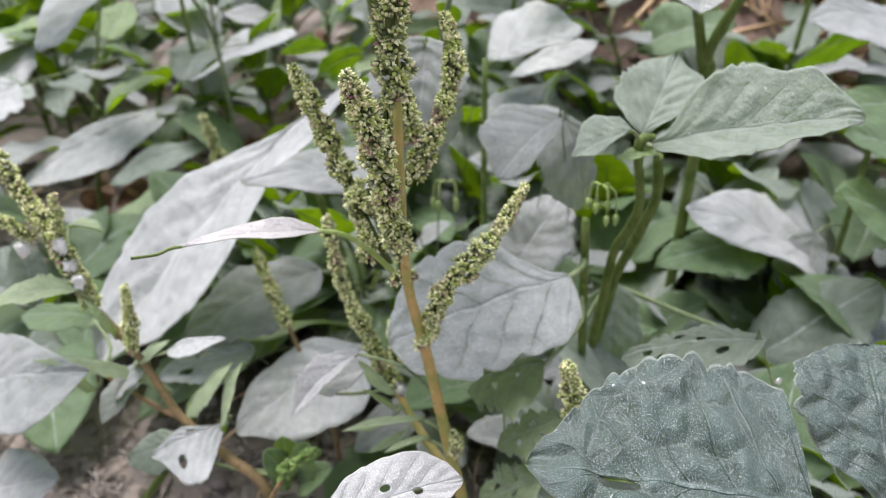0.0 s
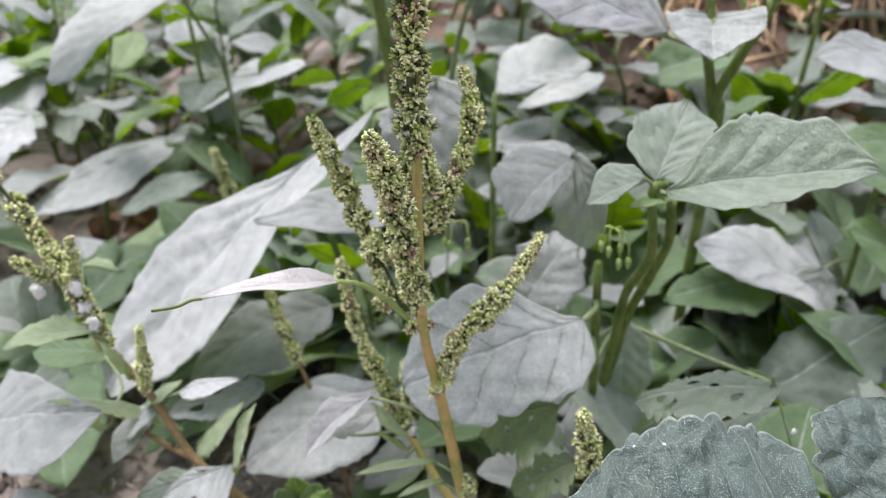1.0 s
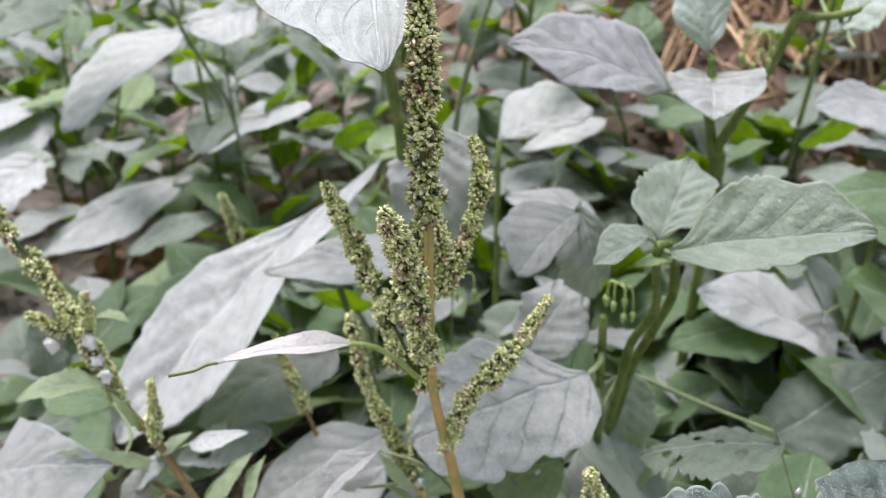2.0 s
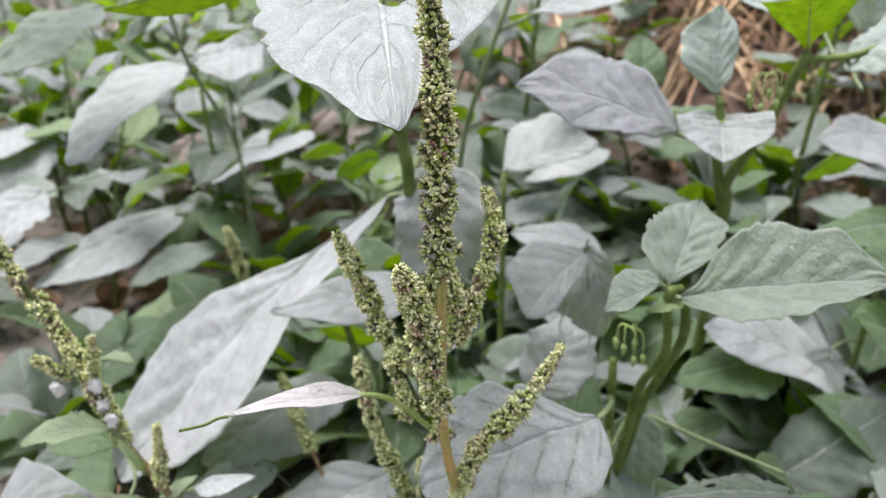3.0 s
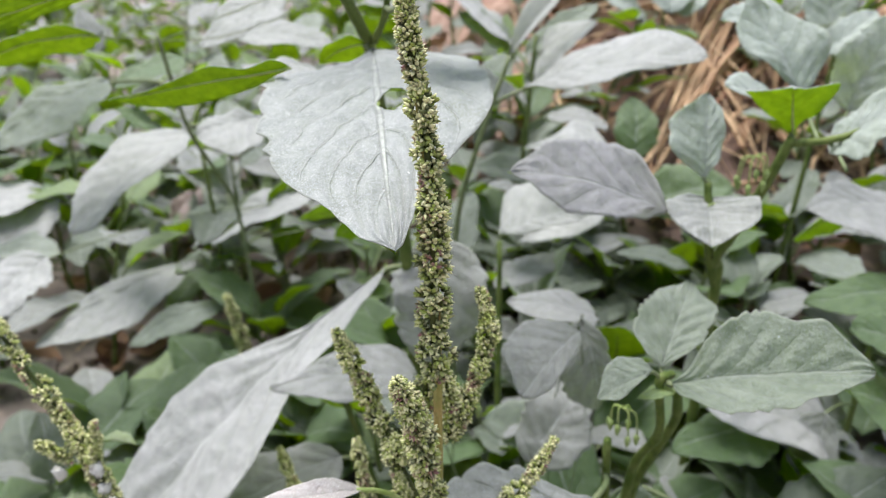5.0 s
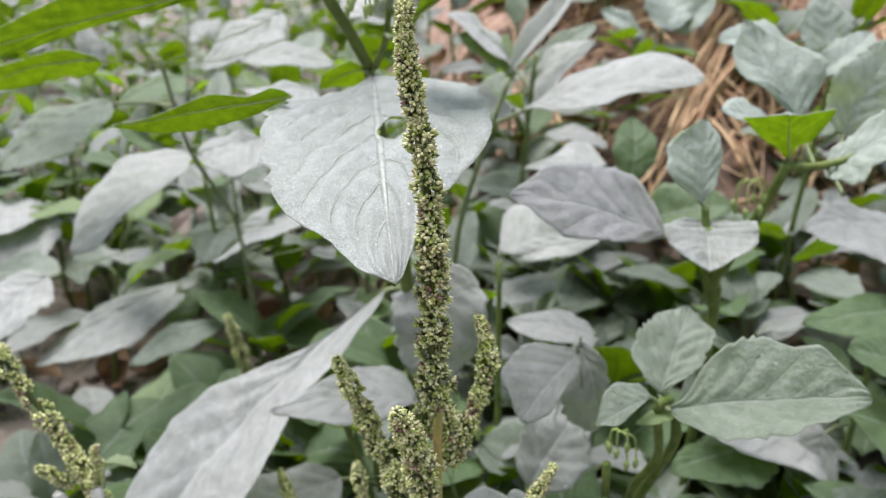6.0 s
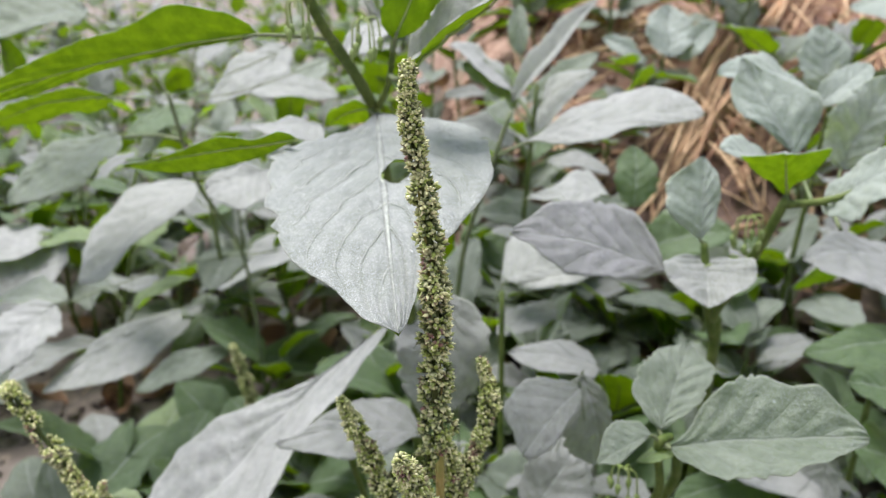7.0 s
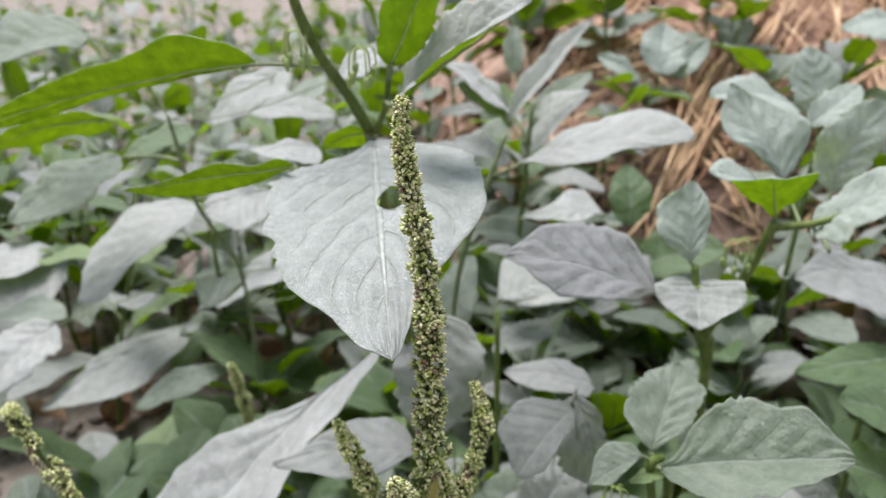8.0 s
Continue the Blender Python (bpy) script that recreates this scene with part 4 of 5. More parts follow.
plant_j = plant("nightshade_plant", "nightshade with long drooping pale leaves over bare soil", "nightshade", -0.200, 0.660)
stem(plant_j, [(-0.200, 0.660, -0.060), (-0.206, 0.657, 0.021), (-0.216, 0.652, 0.187)], 0.0030, 0.0018, STEM_OLIVE)
stem(plant_j, [(-0.142, 0.492, -0.060), (-0.147, 0.482, 0.021), (-0.146, 0.480, 0.051), (-0.147, 0.480, 0.075)], 0.0014, 0.0011, STEM_BROWN, sides=7)
leaf(plant_j, (-0.192, 0.560, 0.226), (-0.254, 0.480, 0.177), 0.060, (-0.234, -0.368, 0.900), "pale", 0.12, 0.06, "ovate", 0.0, node=(-0.216, 0.652, 0.187), sides=((9.5, 22.6, 19.1, 16.5, 18.1, 18.2, 13.9), (24.9, 37.0, 36.0, 34.1, 32.4, 22.4, 7.8)))
leaf(plant_j, (-0.126, 0.650, 0.145), (-0.240, 0.680, 0.091), 0.085, (-0.443, -0.078, 0.893), "pale", 0.10, 0.08, "ovate", -0.015, node=(-0.213, 0.653, 0.132))
leaf(plant_j, (-0.235, 0.660, 0.083), (-0.354, 0.580, 0.035), 0.066, (-0.117, -0.377, 0.919), "pale", 0.10, 0.06, "ovate", 0.0, node=(-0.208, 0.656, 0.049), fine=2, sides=((9.8, 27.6, 42.1, 49.8, 41.9, 27.4, 10.4), (3.6, 11.2, 14.2, 16.3, 16.5, 12.4, 5.1)))
leaf(plant_j, (-0.235, 0.690, 0.065), (-0.262, 0.630, 0.030), 0.026, (-0.157, -0.446, 0.881), "dark", 0.10, 0.06, "ovate", 0.0, node=(-0.208, 0.656, 0.049), sides=((6, 10, 12, 13, 12, 9, 4.5), (6, 10, 12, 13, 12, 9, 4.5)))
leaf(plant_j, (-0.198, 0.600, 0.067), (-0.265, 0.560, 0.049), 0.033, (-0.051, -0.340, 0.939), "mid", 0.10, 0.08, "ovate", -0.005, node=(-0.208, 0.656, 0.049))
leaf(plant_j, (-0.297, 0.520, 0.143), (-0.336, 0.480, 0.107), 0.053, (-0.169, -0.564, 0.808), "pale", 0.10, 0.06, "ovate", -0.002, node=(-0.213, 0.653, 0.132))
leaf(plant_j, (-0.434, 0.780, 0.116), (-0.468, 0.720, 0.099), 0.057, (0.040, -0.303, 0.952), "pale", 0.10, 0.06, "ovate", -0.000, node=(-0.211, 0.654, 0.104))
leaf(plant_j, (-0.271, 0.800, 0.106), (-0.301, 0.780, 0.064), 0.044, (-0.294, -0.761, 0.578), "dry", 0.40, 0.10, "lance", -0.012, node=(-0.211, 0.654, 0.104))
leaf(plant_j, (-0.120, 0.750, 0.145), (-0.140, 0.730, 0.123), 0.029, (-0.145, -0.659, 0.738), "dry", 0.40, 0.10, "lance", -0.007, node=(-0.213, 0.653, 0.132))
leaf(plant_j, (-0.085, 0.720, 0.141), (-0.101, 0.700, 0.125), 0.024, (-0.066, -0.582, 0.811), "dry", 0.40, 0.10, "lance", -0.007, node=(-0.213, 0.653, 0.132))
leaf(plant_j, (-0.216, 0.580, 0.021), (-0.268, 0.560, 0.017), 0.037, (0.049, -0.323, 0.945), "mid", 0.10, 0.05, "ovate", -0.005, node=(-0.206, 0.657, 0.021))
spike(plant_j, [(-0.147, 0.480, 0.075), (-0.148, 0.478, 0.099), (-0.150, 0.470, 0.125), (-0.152, 0.465, 0.140)], 0.0042, 32, 0.00)
white_bit(plant_j, (-0.152, 0.620, 0.093), 0.0090, 119)

plant_k = plant("nightshade_plant", "leafy nightshade with narrow pale leaves and green undersides", "nightshade", -0.170, 0.600)
stem(plant_k, [(-0.165, 0.600, -0.060), (-0.168, 0.592, 0.080), (-0.171, 0.580, 0.160), (-0.177, 0.550, 0.203), (-0.182, 0.520, 0.240), (-0.187, 0.500, 0.302)], 0.0016, 0.0013, STEM_DULL)
leaf(plant_k, (-0.125, 0.500, 0.252), (-0.164, 0.480, 0.243), 0.051, (0.007, -0.422, 0.906), "pale", 0.10, 0.05, "ovate", 0.0, node=(-0.182, 0.520, 0.240), sides=((7.3, 24.4, 33.8, 36.8, 37.8, 27.7, 15.1), (1.9, 6.2, 9.3, 11.1, 12.8, 9.0, 5.3)))
leaf(plant_k, (-0.241, 0.520, 0.352), (-0.290, 0.480, 0.336), 0.052, (0.067, -0.447, 0.892), "mid", 0.15, 0.06, "ovate", 0.003, node=(-0.187, 0.503, 0.298))
leaf(plant_k, (-0.198, 0.430, 0.311), (-0.277, 0.450, 0.291), 0.031, (-0.050, 0.587, 0.808), "pale", 0.10, 0.06, "ovate", 0.007, node=(-0.187, 0.503, 0.298))
leaf(plant_k, (-0.233, 0.520, 0.270), (-0.291, 0.480, 0.235), 0.057, (-0.165, -0.497, 0.852), "mid", 0.10, 0.06, "ovate", -0.012, node=(-0.185, 0.508, 0.270))
leaf(plant_k, (-0.124, 0.570, 0.323), (-0.174, 0.540, 0.288), 0.045, (-0.238, -0.538, 0.808), "pale", 0.10, 0.06, "ovate", -0.007, node=(-0.187, 0.503, 0.298))
leaf(plant_k, (-0.166, 0.620, 0.286), (-0.094, 0.620, 0.281), 0.039, (0.064, -0.375, 0.925), "pale", 0.10, 0.06, "ovate", 0.001, node=(-0.185, 0.508, 0.270))
leaf(plant_k, (-0.085, 0.460, 0.289), (-0.122, 0.440, 0.293), 0.034, (0.201, -0.208, 0.957), "pale", 0.10, 0.06, "ovate", -0.011, node=(-0.185, 0.508, 0.270))
leaf(plant_k, (-0.075, 0.500, 0.327), (-0.042, 0.500, 0.346), 0.030, (-0.407, -0.552, 0.728), "pale", 0.10, 0.05, "ovate", 0.005, node=(-0.187, 0.503, 0.298))
leaf(plant_k, (-0.065, 0.620, 0.139), (-0.100, 0.600, 0.126), 0.025, (-0.544, 0.812, 0.211), "pale", 0.10, 0.05, "ovate", 0.001, node=(-0.170, 0.585, 0.130))
leaf(plant_k, (-0.094, 0.620, 0.143), (-0.127, 0.600, 0.144), 0.016, (-0.471, 0.786, 0.401), "pale", 0.10, 0.05, "ovate", -0.002, node=(-0.170, 0.585, 0.130))
leaf(plant_k, (-0.229, 0.660, 0.266), (-0.271, 0.620, 0.248), 0.041, (-0.039, -0.379, 0.925), "dark", 0.10, 0.05, "ovate", -0.010, node=(-0.182, 0.520, 0.240))
leaf(plant_k, (-0.236, 0.620, 0.214), (-0.263, 0.600, 0.234), 0.031, (0.589, -0.010, 0.808), "dark", 0.10, 0.05, "ovate", -0.004, node=(-0.177, 0.550, 0.203))

plant_l = plant("nightshade_plant", "nightshade with upright young leaves beside the straw bank", "nightshade", 0.055, 0.730)
stem(plant_l, [(0.055, 0.730, -0.060), (0.060, 0.709, 0.081), (0.069, 0.678, 0.281)], 0.0030, 0.0018, STEM_OLIVE)
leaf(plant_g, (0.041, 0.500, 0.270), (0.144, 0.462, 0.294), 0.056, (-0.330, -0.348, 0.877), "pale", 0.10, 0.07, "ovate", 0.0, node=(0.020, 0.502, 0.258), sides=((2.9, 10.1, 19.0, 25.4, 27.2, 24.9, 15.6), (3.2, 10.6, 19.6, 28.6, 13.1, 10.6, 6.0)))
leaf(plant_l, (0.114, 0.570, 0.214), (0.049, 0.550, 0.217), 0.045, (0.132, -0.304, 0.943), "pale", 0.10, 0.07, "ovate", 0.0, node=(0.066, 0.689, 0.214), sides=((2.4, 8.0, 14.1, 14.6, 13.3, 10.2, 3.6), (30.0, 28.3, 22.0, 15.6, 9.6, 5.5, 1.9)))
leaf(plant_l, (0.146, 0.620, 0.191), (0.149, 0.650, 0.235), 0.037, (-0.006, -0.827, 0.562), "dark", 0.10, 0.07, "ovate", -0.000, node=(0.065, 0.694, 0.181))
leaf(plant_l, (0.051, 0.700, 0.265), (0.118, 0.680, 0.354), 0.026, (-0.731, -0.528, 0.432), "pale", 0.40, 0.03, "lance", -0.001, node=(0.067, 0.683, 0.248))
leaf(plant_l, (0.057, 0.720, 0.304), (0.057, 0.740, 0.345), 0.020, (-0.002, -0.900, 0.436), "mid", 0.20, 0.03, "ovate", 0.000, node=(0.069, 0.678, 0.281))
leaf(plant_l, (0.066, 0.720, 0.262), (0.133, 0.750, 0.302), 0.029, (-0.150, -0.651, 0.744), "mid", 0.20, 0.03, "ovate", 0.004, node=(0.067, 0.683, 0.248))
leaf(plant_l, (0.050, 0.710, 0.271), (0.004, 0.700, 0.297), 0.036, (0.497, -0.557, 0.665), "mid", 0.20, 0.03, "ovate", -0.002, node=(0.067, 0.683, 0.248))
leaf(plant_l, (0.066, 0.720, 0.242), (0.120, 0.680, 0.292), 0.067, (-0.745, -0.211, 0.633), "pale", 0.10, 0.05, "ovate", 0.010, node=(0.067, 0.683, 0.248))
leaf(plant_l, (0.051, 0.730, 0.274), (-0.007, 0.700, 0.314), 0.061, (0.629, -0.220, 0.745), "pale", 0.10, 0.05, "ovate", -0.009, node=(0.067, 0.683, 0.248))
leaf(plant_l, (0.053, 0.720, 0.255), (0.048, 0.740, 0.293), 0.016, (0.024, -0.883, 0.469), "lime", 0.20, 0.05, "ovate", -0.001, node=(0.067, 0.683, 0.248))
leaf(plant_l, (0.050, 0.710, 0.231), (-0.001, 0.690, 0.247), 0.046, (0.391, -0.311, 0.867), "pale", 0.10, 0.05, "ovate", -0.008, node=(0.066, 0.689, 0.214))

plant_m = plant("nightshade_plant", "small nightshade seedling on the straw bank", "nightshade", 0.250, 0.980)
stem(plant_m, [(0.250, 0.980, -0.060), (0.251, 0.971, 0.091), (0.252, 0.957, 0.279)], 0.0030, 0.0018, STEM_OLIVE)
leaf(plant_m, (0.258, 0.950, 0.277), (0.266, 1.000, 0.332), 0.060, (0.014, -0.739, 0.674), "teal", 0.20, 0.03, "ovate", 0.000, node=(0.252, 0.957, 0.279))
leaf(plant_m, (0.226, 0.960, 0.274), (0.176, 0.950, 0.299), 0.039, (0.436, -0.629, 0.643), "teal", 0.20, 0.03, "ovate", -0.007, node=(0.252, 0.957, 0.279))
leaf(plant_m, (0.271, 0.960, 0.274), (0.308, 0.950, 0.318), 0.035, (-0.600, -0.719, 0.351), "teal", 0.20, 0.03, "ovate", 0.003, node=(0.252, 0.957, 0.279))

plant_n = plant("nightshade_plant", "young upright nightshade growing out of dry straw", "nightshade", 0.290, 0.660)
stem(plant_n, [(0.290, 0.660, -0.060), (0.296, 0.650, 0.091), (0.305, 0.634, 0.308)], 0.0030, 0.0018, STEM_OLIVE)
leaf(plant_n, (0.289, 0.620, 0.283), (0.285, 0.640, 0.334), 0.043, (0.022, -0.929, 0.369), "teal", 0.20, 0.03, "ovate", -0.003, node=(0.303, 0.637, 0.272))
leaf(plant_n, (0.239, 0.560, 0.301), (0.175, 0.540, 0.308), 0.054, (0.211, -0.367, 0.906), "teal", 0.20, 0.06, "ovate", -0.010, node=(0.305, 0.634, 0.308))
leaf(plant_n, (0.267, 0.580, 0.282), (0.310, 0.600, 0.308), 0.027, (-0.152, -0.654, 0.741), "teal", 0.20, 0.06, "ovate", 0.001, node=(0.303, 0.637, 0.272))
leaf(plant_n, (0.415, 0.850, 0.336), (0.496, 0.850, 0.347), 0.057, (-0.113, -0.577, 0.809), "teal", 0.20, 0.06, "ovate", 0.018, node=(0.305, 0.634, 0.308))
leaf(plant_n, (0.314, 0.560, 0.171), (0.251, 0.540, 0.150), 0.026, (-0.367, 0.896, 0.250), "teal", 0.10, 0.05, "ovate", 0.006, node=(0.299, 0.644, 0.163))

plant_o = plant("nightshade_plant", "spreading nightshade with shaded grey-green leaves", "nightshade", 0.270, 0.460)
stem(plant_o, [(0.270, 0.460, -0.060), (0.262, 0.444, 0.012), (0.251, 0.419, 0.146)], 0.0030, 0.0018, STEM_OLIVE)
leaf(plant_o, (0.309, 0.500, 0.186), (0.226, 0.480, 0.197), 0.069, (0.198, -0.301, 0.933), "slate", 0.10, 0.06, "ovate", -0.017, node=(0.323, 0.516, -0.002))
leaf(plant_o, (0.294, 0.450, 0.155), (0.210, 0.430, 0.153), 0.038, (0.052, -0.330, 0.943), "dark", 0.10, 0.06, "ovate", -0.005, node=(0.251, 0.419, 0.146))
leaf(plant_o, (0.271, 0.400, 0.130), (0.218, 0.390, 0.157), 0.048, (0.479, -0.298, 0.826), "dark", 0.10, 0.06, "ovate", -0.006, node=(0.253, 0.423, 0.124))
leaf(plant_o, (0.272, 0.380, 0.099), (0.210, 0.370, 0.129), 0.056, (0.451, -0.311, 0.836), "dark", 0.10, 0.06, "ovate", -0.005, node=(0.255, 0.427, 0.101))
leaf(plant_o, (0.255, 0.430, 0.045), (0.143, 0.400, 0.106), 0.083, (0.511, -0.255, 0.821), "veined", 0.10, 0.07, "ovate", 0.0, node=(0.259, 0.435, 0.057), sides=((4.8, 16.0, 27.9, 29.9, 27.4, 22.6, 17.1), (53.5, 47.8, 41.6, 34.4, 27.0, 19.0, 9.6)))
leaf(plant_o, (0.194, 0.410, 0.074), (0.125, 0.385, 0.077), 0.041, (0.131, -0.265, 0.955), "dark", 0.10, 0.07, "ovate", -0.006, node=(0.208, 0.427, -0.030))
leaf(plant_o, (0.232, 0.420, 0.079), (0.220, 0.400, 0.041), 0.033, (-0.193, -0.837, 0.513), "slate", 0.10, 0.07, "ovate", 0.006, node=(0.257, 0.431, 0.079))
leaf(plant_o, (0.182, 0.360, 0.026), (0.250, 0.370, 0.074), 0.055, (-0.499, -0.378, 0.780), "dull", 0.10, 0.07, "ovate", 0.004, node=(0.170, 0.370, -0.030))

plant_p = plant("nightshade_plant", "low nightshade with torn pale leaves over dark soil", "nightshade", -0.190, 0.300)
stem(plant_p, [(-0.190, 0.300, -0.060), (-0.161, 0.286, -0.016), (-0.118, 0.266, 0.052)], 0.0030, 0.0018, STEM_OLIVE)
leaf(plant_p, (-0.232, 0.290, 0.059), (-0.151, 0.260, 0.098), 0.063, (-0.502, -0.279, 0.818), "slate", 0.10, 0.06, "ovate", 0.0, node=(-0.244, 0.306, -0.030), fine=2, sides=((32.6, 28.2, 23.6, 18.9, 13.5, 7.5, 2.6), (2.7, 8.9, 15.6, 22.3, 29.0, 30.7, 23.5)))
leaf(plant_p, (-0.215, 0.250, 0.033), (-0.165, 0.240, 0.054), 0.040, (-0.409, -0.308, 0.859), "slate", 0.10, 0.06, "ovate", 0.0, node=(-0.229, 0.265, -0.030), fine=2, sides=((5.0, 16.6, 17.3, 16.4, 14.1, 10.2, 4.9), (2.1, 7.1, 12.4, 17.8, 23.1, 15.7, 5.5)))
leaf(plant_p, (-0.095, 0.260, 0.069), (-0.128, 0.250, 0.058), 0.028, (-0.133, -0.466, 0.875), "pale", 0.10, 0.06, "ovate", 0.0, node=(-0.118, 0.266, 0.052), holes=((0.45, 0.45, 0.12, 0.07), (-0.5, 0.6, 0.15, 0.06), (0.1, 0.75, 0.1, 0.05)), fine=2, sides=((3.8, 12.8, 23.8, 23.4, 21.0, 10.6, 3.7), (0.5, 1.5, 3.0, 4.6, 4.5, 3.2, 1.3)))
leaf(plant_p, (-0.124, 0.280, 0.039), (-0.150, 0.270, 0.036), 0.023, (0.011, -0.338, 0.941), "mid", 0.10, 0.06, "ovate", -0.004, node=(-0.125, 0.270, 0.041))
leaf(plant_p, (-0.069, 0.262, 0.033), (-0.079, 0.255, 0.056), 0.016, (0.870, -0.441, 0.222), "dark", 0.20, 0.05, "toothed", -0.001, node=(-0.125, 0.270, 0.041))
leaf(plant_p, (-0.068, 0.262, 0.031), (-0.059, 0.255, 0.061), 0.016, (-0.554, -0.832, -0.028), "dark", 0.20, 0.05, "toothed", 0.002, node=(-0.125, 0.270, 0.041))
leaf(plant_p, (-0.066, 0.260, 0.031), (-0.048, 0.250, 0.050), 0.016, (-0.755, -0.239, 0.611), "dark", 0.20, 0.05, "toothed", 0.002, node=(-0.076, 0.277, -0.030))
leaf(plant_p, (-0.071, 0.265, 0.032), (-0.072, 0.262, 0.059), 0.016, (0.036, -0.994, -0.107), "dark", 0.20, 0.05, "toothed", 0.001, node=(-0.125, 0.270, 0.041))

plant_q = plant("amaranth_plant", "large rough-leaved amaranth close by with insect holes", "amaranth", 0.160, 0.220)
stem(plant_q, [(0.160, 0.220, -0.060), (0.150, 0.200, 0.030), (0.140, 0.172, 0.115)], 0.0030, 0.0018, STEM_OLIVE)
stem(plant_q, [(0.064, 0.228, -0.060), (0.059, 0.218, 0.060), (0.055, 0.216, 0.084), (0.051, 0.215, 0.107)], 0.0014, 0.0011, STEM_BROWN, sides=7)
leaf(plant_q, (0.087, 0.122, 0.166), (0.021, 0.130, 0.171), 0.049, (0.031, -0.345, 0.938), "rough", 0.10, 0.05, "broad", 0.0, node=(0.140, 0.172, 0.115), holes=((-0.13, 0.67, 0.13, 0.085),), fine=2, notch=1.15, sides=((5.3, 12.1, 15.2, 15.7, 16.3, 11.8, 6.6), (28.7, 32.5, 32.3, 29.7, 28.6, 19.1, 7.6)))
leaf(plant_q, (0.127, 0.150, 0.135), (0.132, 0.190, 0.163), 0.043, (-0.003, -0.571, 0.821), "rough", 0.20, 0.05, "round", 0.0, node=(0.140, 0.172, 0.115), fine=2, notch=1.15, sides=((6.0, 16.8, 22.5, 25.8, 26.9, 22.9, 13.7), (1.7, 5.6, 10.0, 13.2, 16.0, 15.7, 15.1)))
spike(plant_q, [(0.051, 0.215, 0.105), (0.048, 0.212, 0.124), (0.044, 0.208, 0.141)], 0.0044, 31, 0.00, label="short flower spike")
white_bit(plant_q, (0.114, 0.200, 0.140), 0.0028, 191)

plant_r = plant("amaranth_plant", "leaning amaranth with a long drooping green flower spike", "amaranth", -0.070, 0.242)
stem(plant_r, [(-0.070, 0.242, -0.060), (-0.076, 0.245, 0.034), (-0.097, 0.255, 0.054), (-0.118, 0.265, 0.068), (-0.132, 0.270, 0.096), (-0.148, 0.275, 0.118)], 0.0025, 0.0016, STEM_BROWN)
stem(plant_r, [(-0.115, 0.264, 0.066), (-0.133, 0.272, 0.069), (-0.157, 0.280, 0.081)], 0.0016, 0.0010, STEM_BROWN)
stem(plant_r, [(-0.074, 0.252, -0.060), (-0.079, 0.242, 0.027), (-0.074, 0.240, 0.043), (-0.068, 0.240, 0.055)], 0.0014, 0.0011, STEM_BROWN, sides=7)
leaf(plant_r, (-0.152, 0.270, 0.132), (-0.192, 0.270, 0.123), 0.014, (-0.204, -0.264, 0.943), "sage", 0.10, 0.10, "lance", 0.001, node=(-0.148, 0.275, 0.118), fine=2, notch=2.2)
leaf(plant_r, (-0.182, 0.330, 0.078), (-0.218, 0.330, 0.080), 0.021, (0.048, -0.259, 0.965), "dark", 0.10, 0.10, "ovate", -0.004, node=(-0.157, 0.280, 0.081))
leaf(plant_r, (-0.138, 0.280, 0.081), (-0.155, 0.265, 0.063), 0.015, (-0.310, -0.568, 0.762), "pale", 0.10, 0.10, "lance", 0.001, node=(-0.145, 0.276, 0.075))
leaf(plant_r, (-0.125, 0.275, 0.075), (-0.180, 0.270, 0.095), 0.007, (0.351, -0.245, 0.904), "sage", 0.10, 0.10, "lance", -0.001, node=(-0.127, 0.269, 0.068), fine=2, notch=2.2)
leaf(plant_r, (-0.126, 0.290, 0.045), (-0.097, 0.285, 0.083), 0.017, (-0.785, -0.293, 0.547), "sage", 0.10, 0.10, "lance", 0.010, node=(-0.111, 0.262, 0.063), fine=2, notch=2.2)
leaf(plant_r, (-0.096, 0.262, 0.069), (-0.084, 0.258, 0.104), 0.018, (-0.860, -0.452, 0.239), "sage", 0.20, 0.10, "lance", 0.012, node=(-0.104, 0.258, 0.059), notch=2.2)
leaf(plant_r, (-0.139, 0.278, 0.089), (-0.120, 0.275, 0.103), 0.010, (-0.620, -0.232, 0.749), "sage", 0.10, 0.10, "lance", 0.004, node=(-0.132, 0.270, 0.092), notch=2.2)
leaf(plant_r, (-0.164, 0.285, 0.067), (-0.179, 0.280, 0.087), 0.006, (0.829, -0.173, 0.532), "sage", 0.10, 0.10, "lance", -0.003, node=(-0.157, 0.280, 0.081), notch=2.2)
leaf(plant_r, (-0.119, 0.270, 0.101), (-0.091, 0.265, 0.111), 0.011, (-0.359, -0.212, 0.909), "pale", 0.10, 0.10, "lance", 0.003, node=(-0.132, 0.270, 0.096))
leaf(plant_r, (-0.165, 0.300, 0.147), (-0.150, 0.300, 0.144), 0.005, (0.172, -0.263, 0.949), "sage", 0.10, 0.10, "lance", -0.003, node=(-0.148, 0.275, 0.118), notch=2.2)
leaf(plant_r, (-0.141, 0.272, 0.106), (-0.149, 0.268, 0.129), 0.005, (0.911, -0.321, 0.259), "sage", 0.20, 0.10, "lance", -0.002, node=(-0.140, 0.273, 0.107), notch=2.2)
leaf(plant_r, (-0.115, 0.270, 0.061), (-0.125, 0.262, 0.049), 0.007, (-0.362, -0.594, 0.719), "sage", 0.20, 0.10, "lance", -0.002, node=(-0.115, 0.264, 0.066), notch=2.2)
leaf(plant_r, (-0.132, 0.275, 0.091), (-0.150, 0.272, 0.074), 0.015, (-0.585, -0.433, 0.685), "pale", 0.20, 0.10, "lance", -0.004, node=(-0.132, 0.270, 0.092))
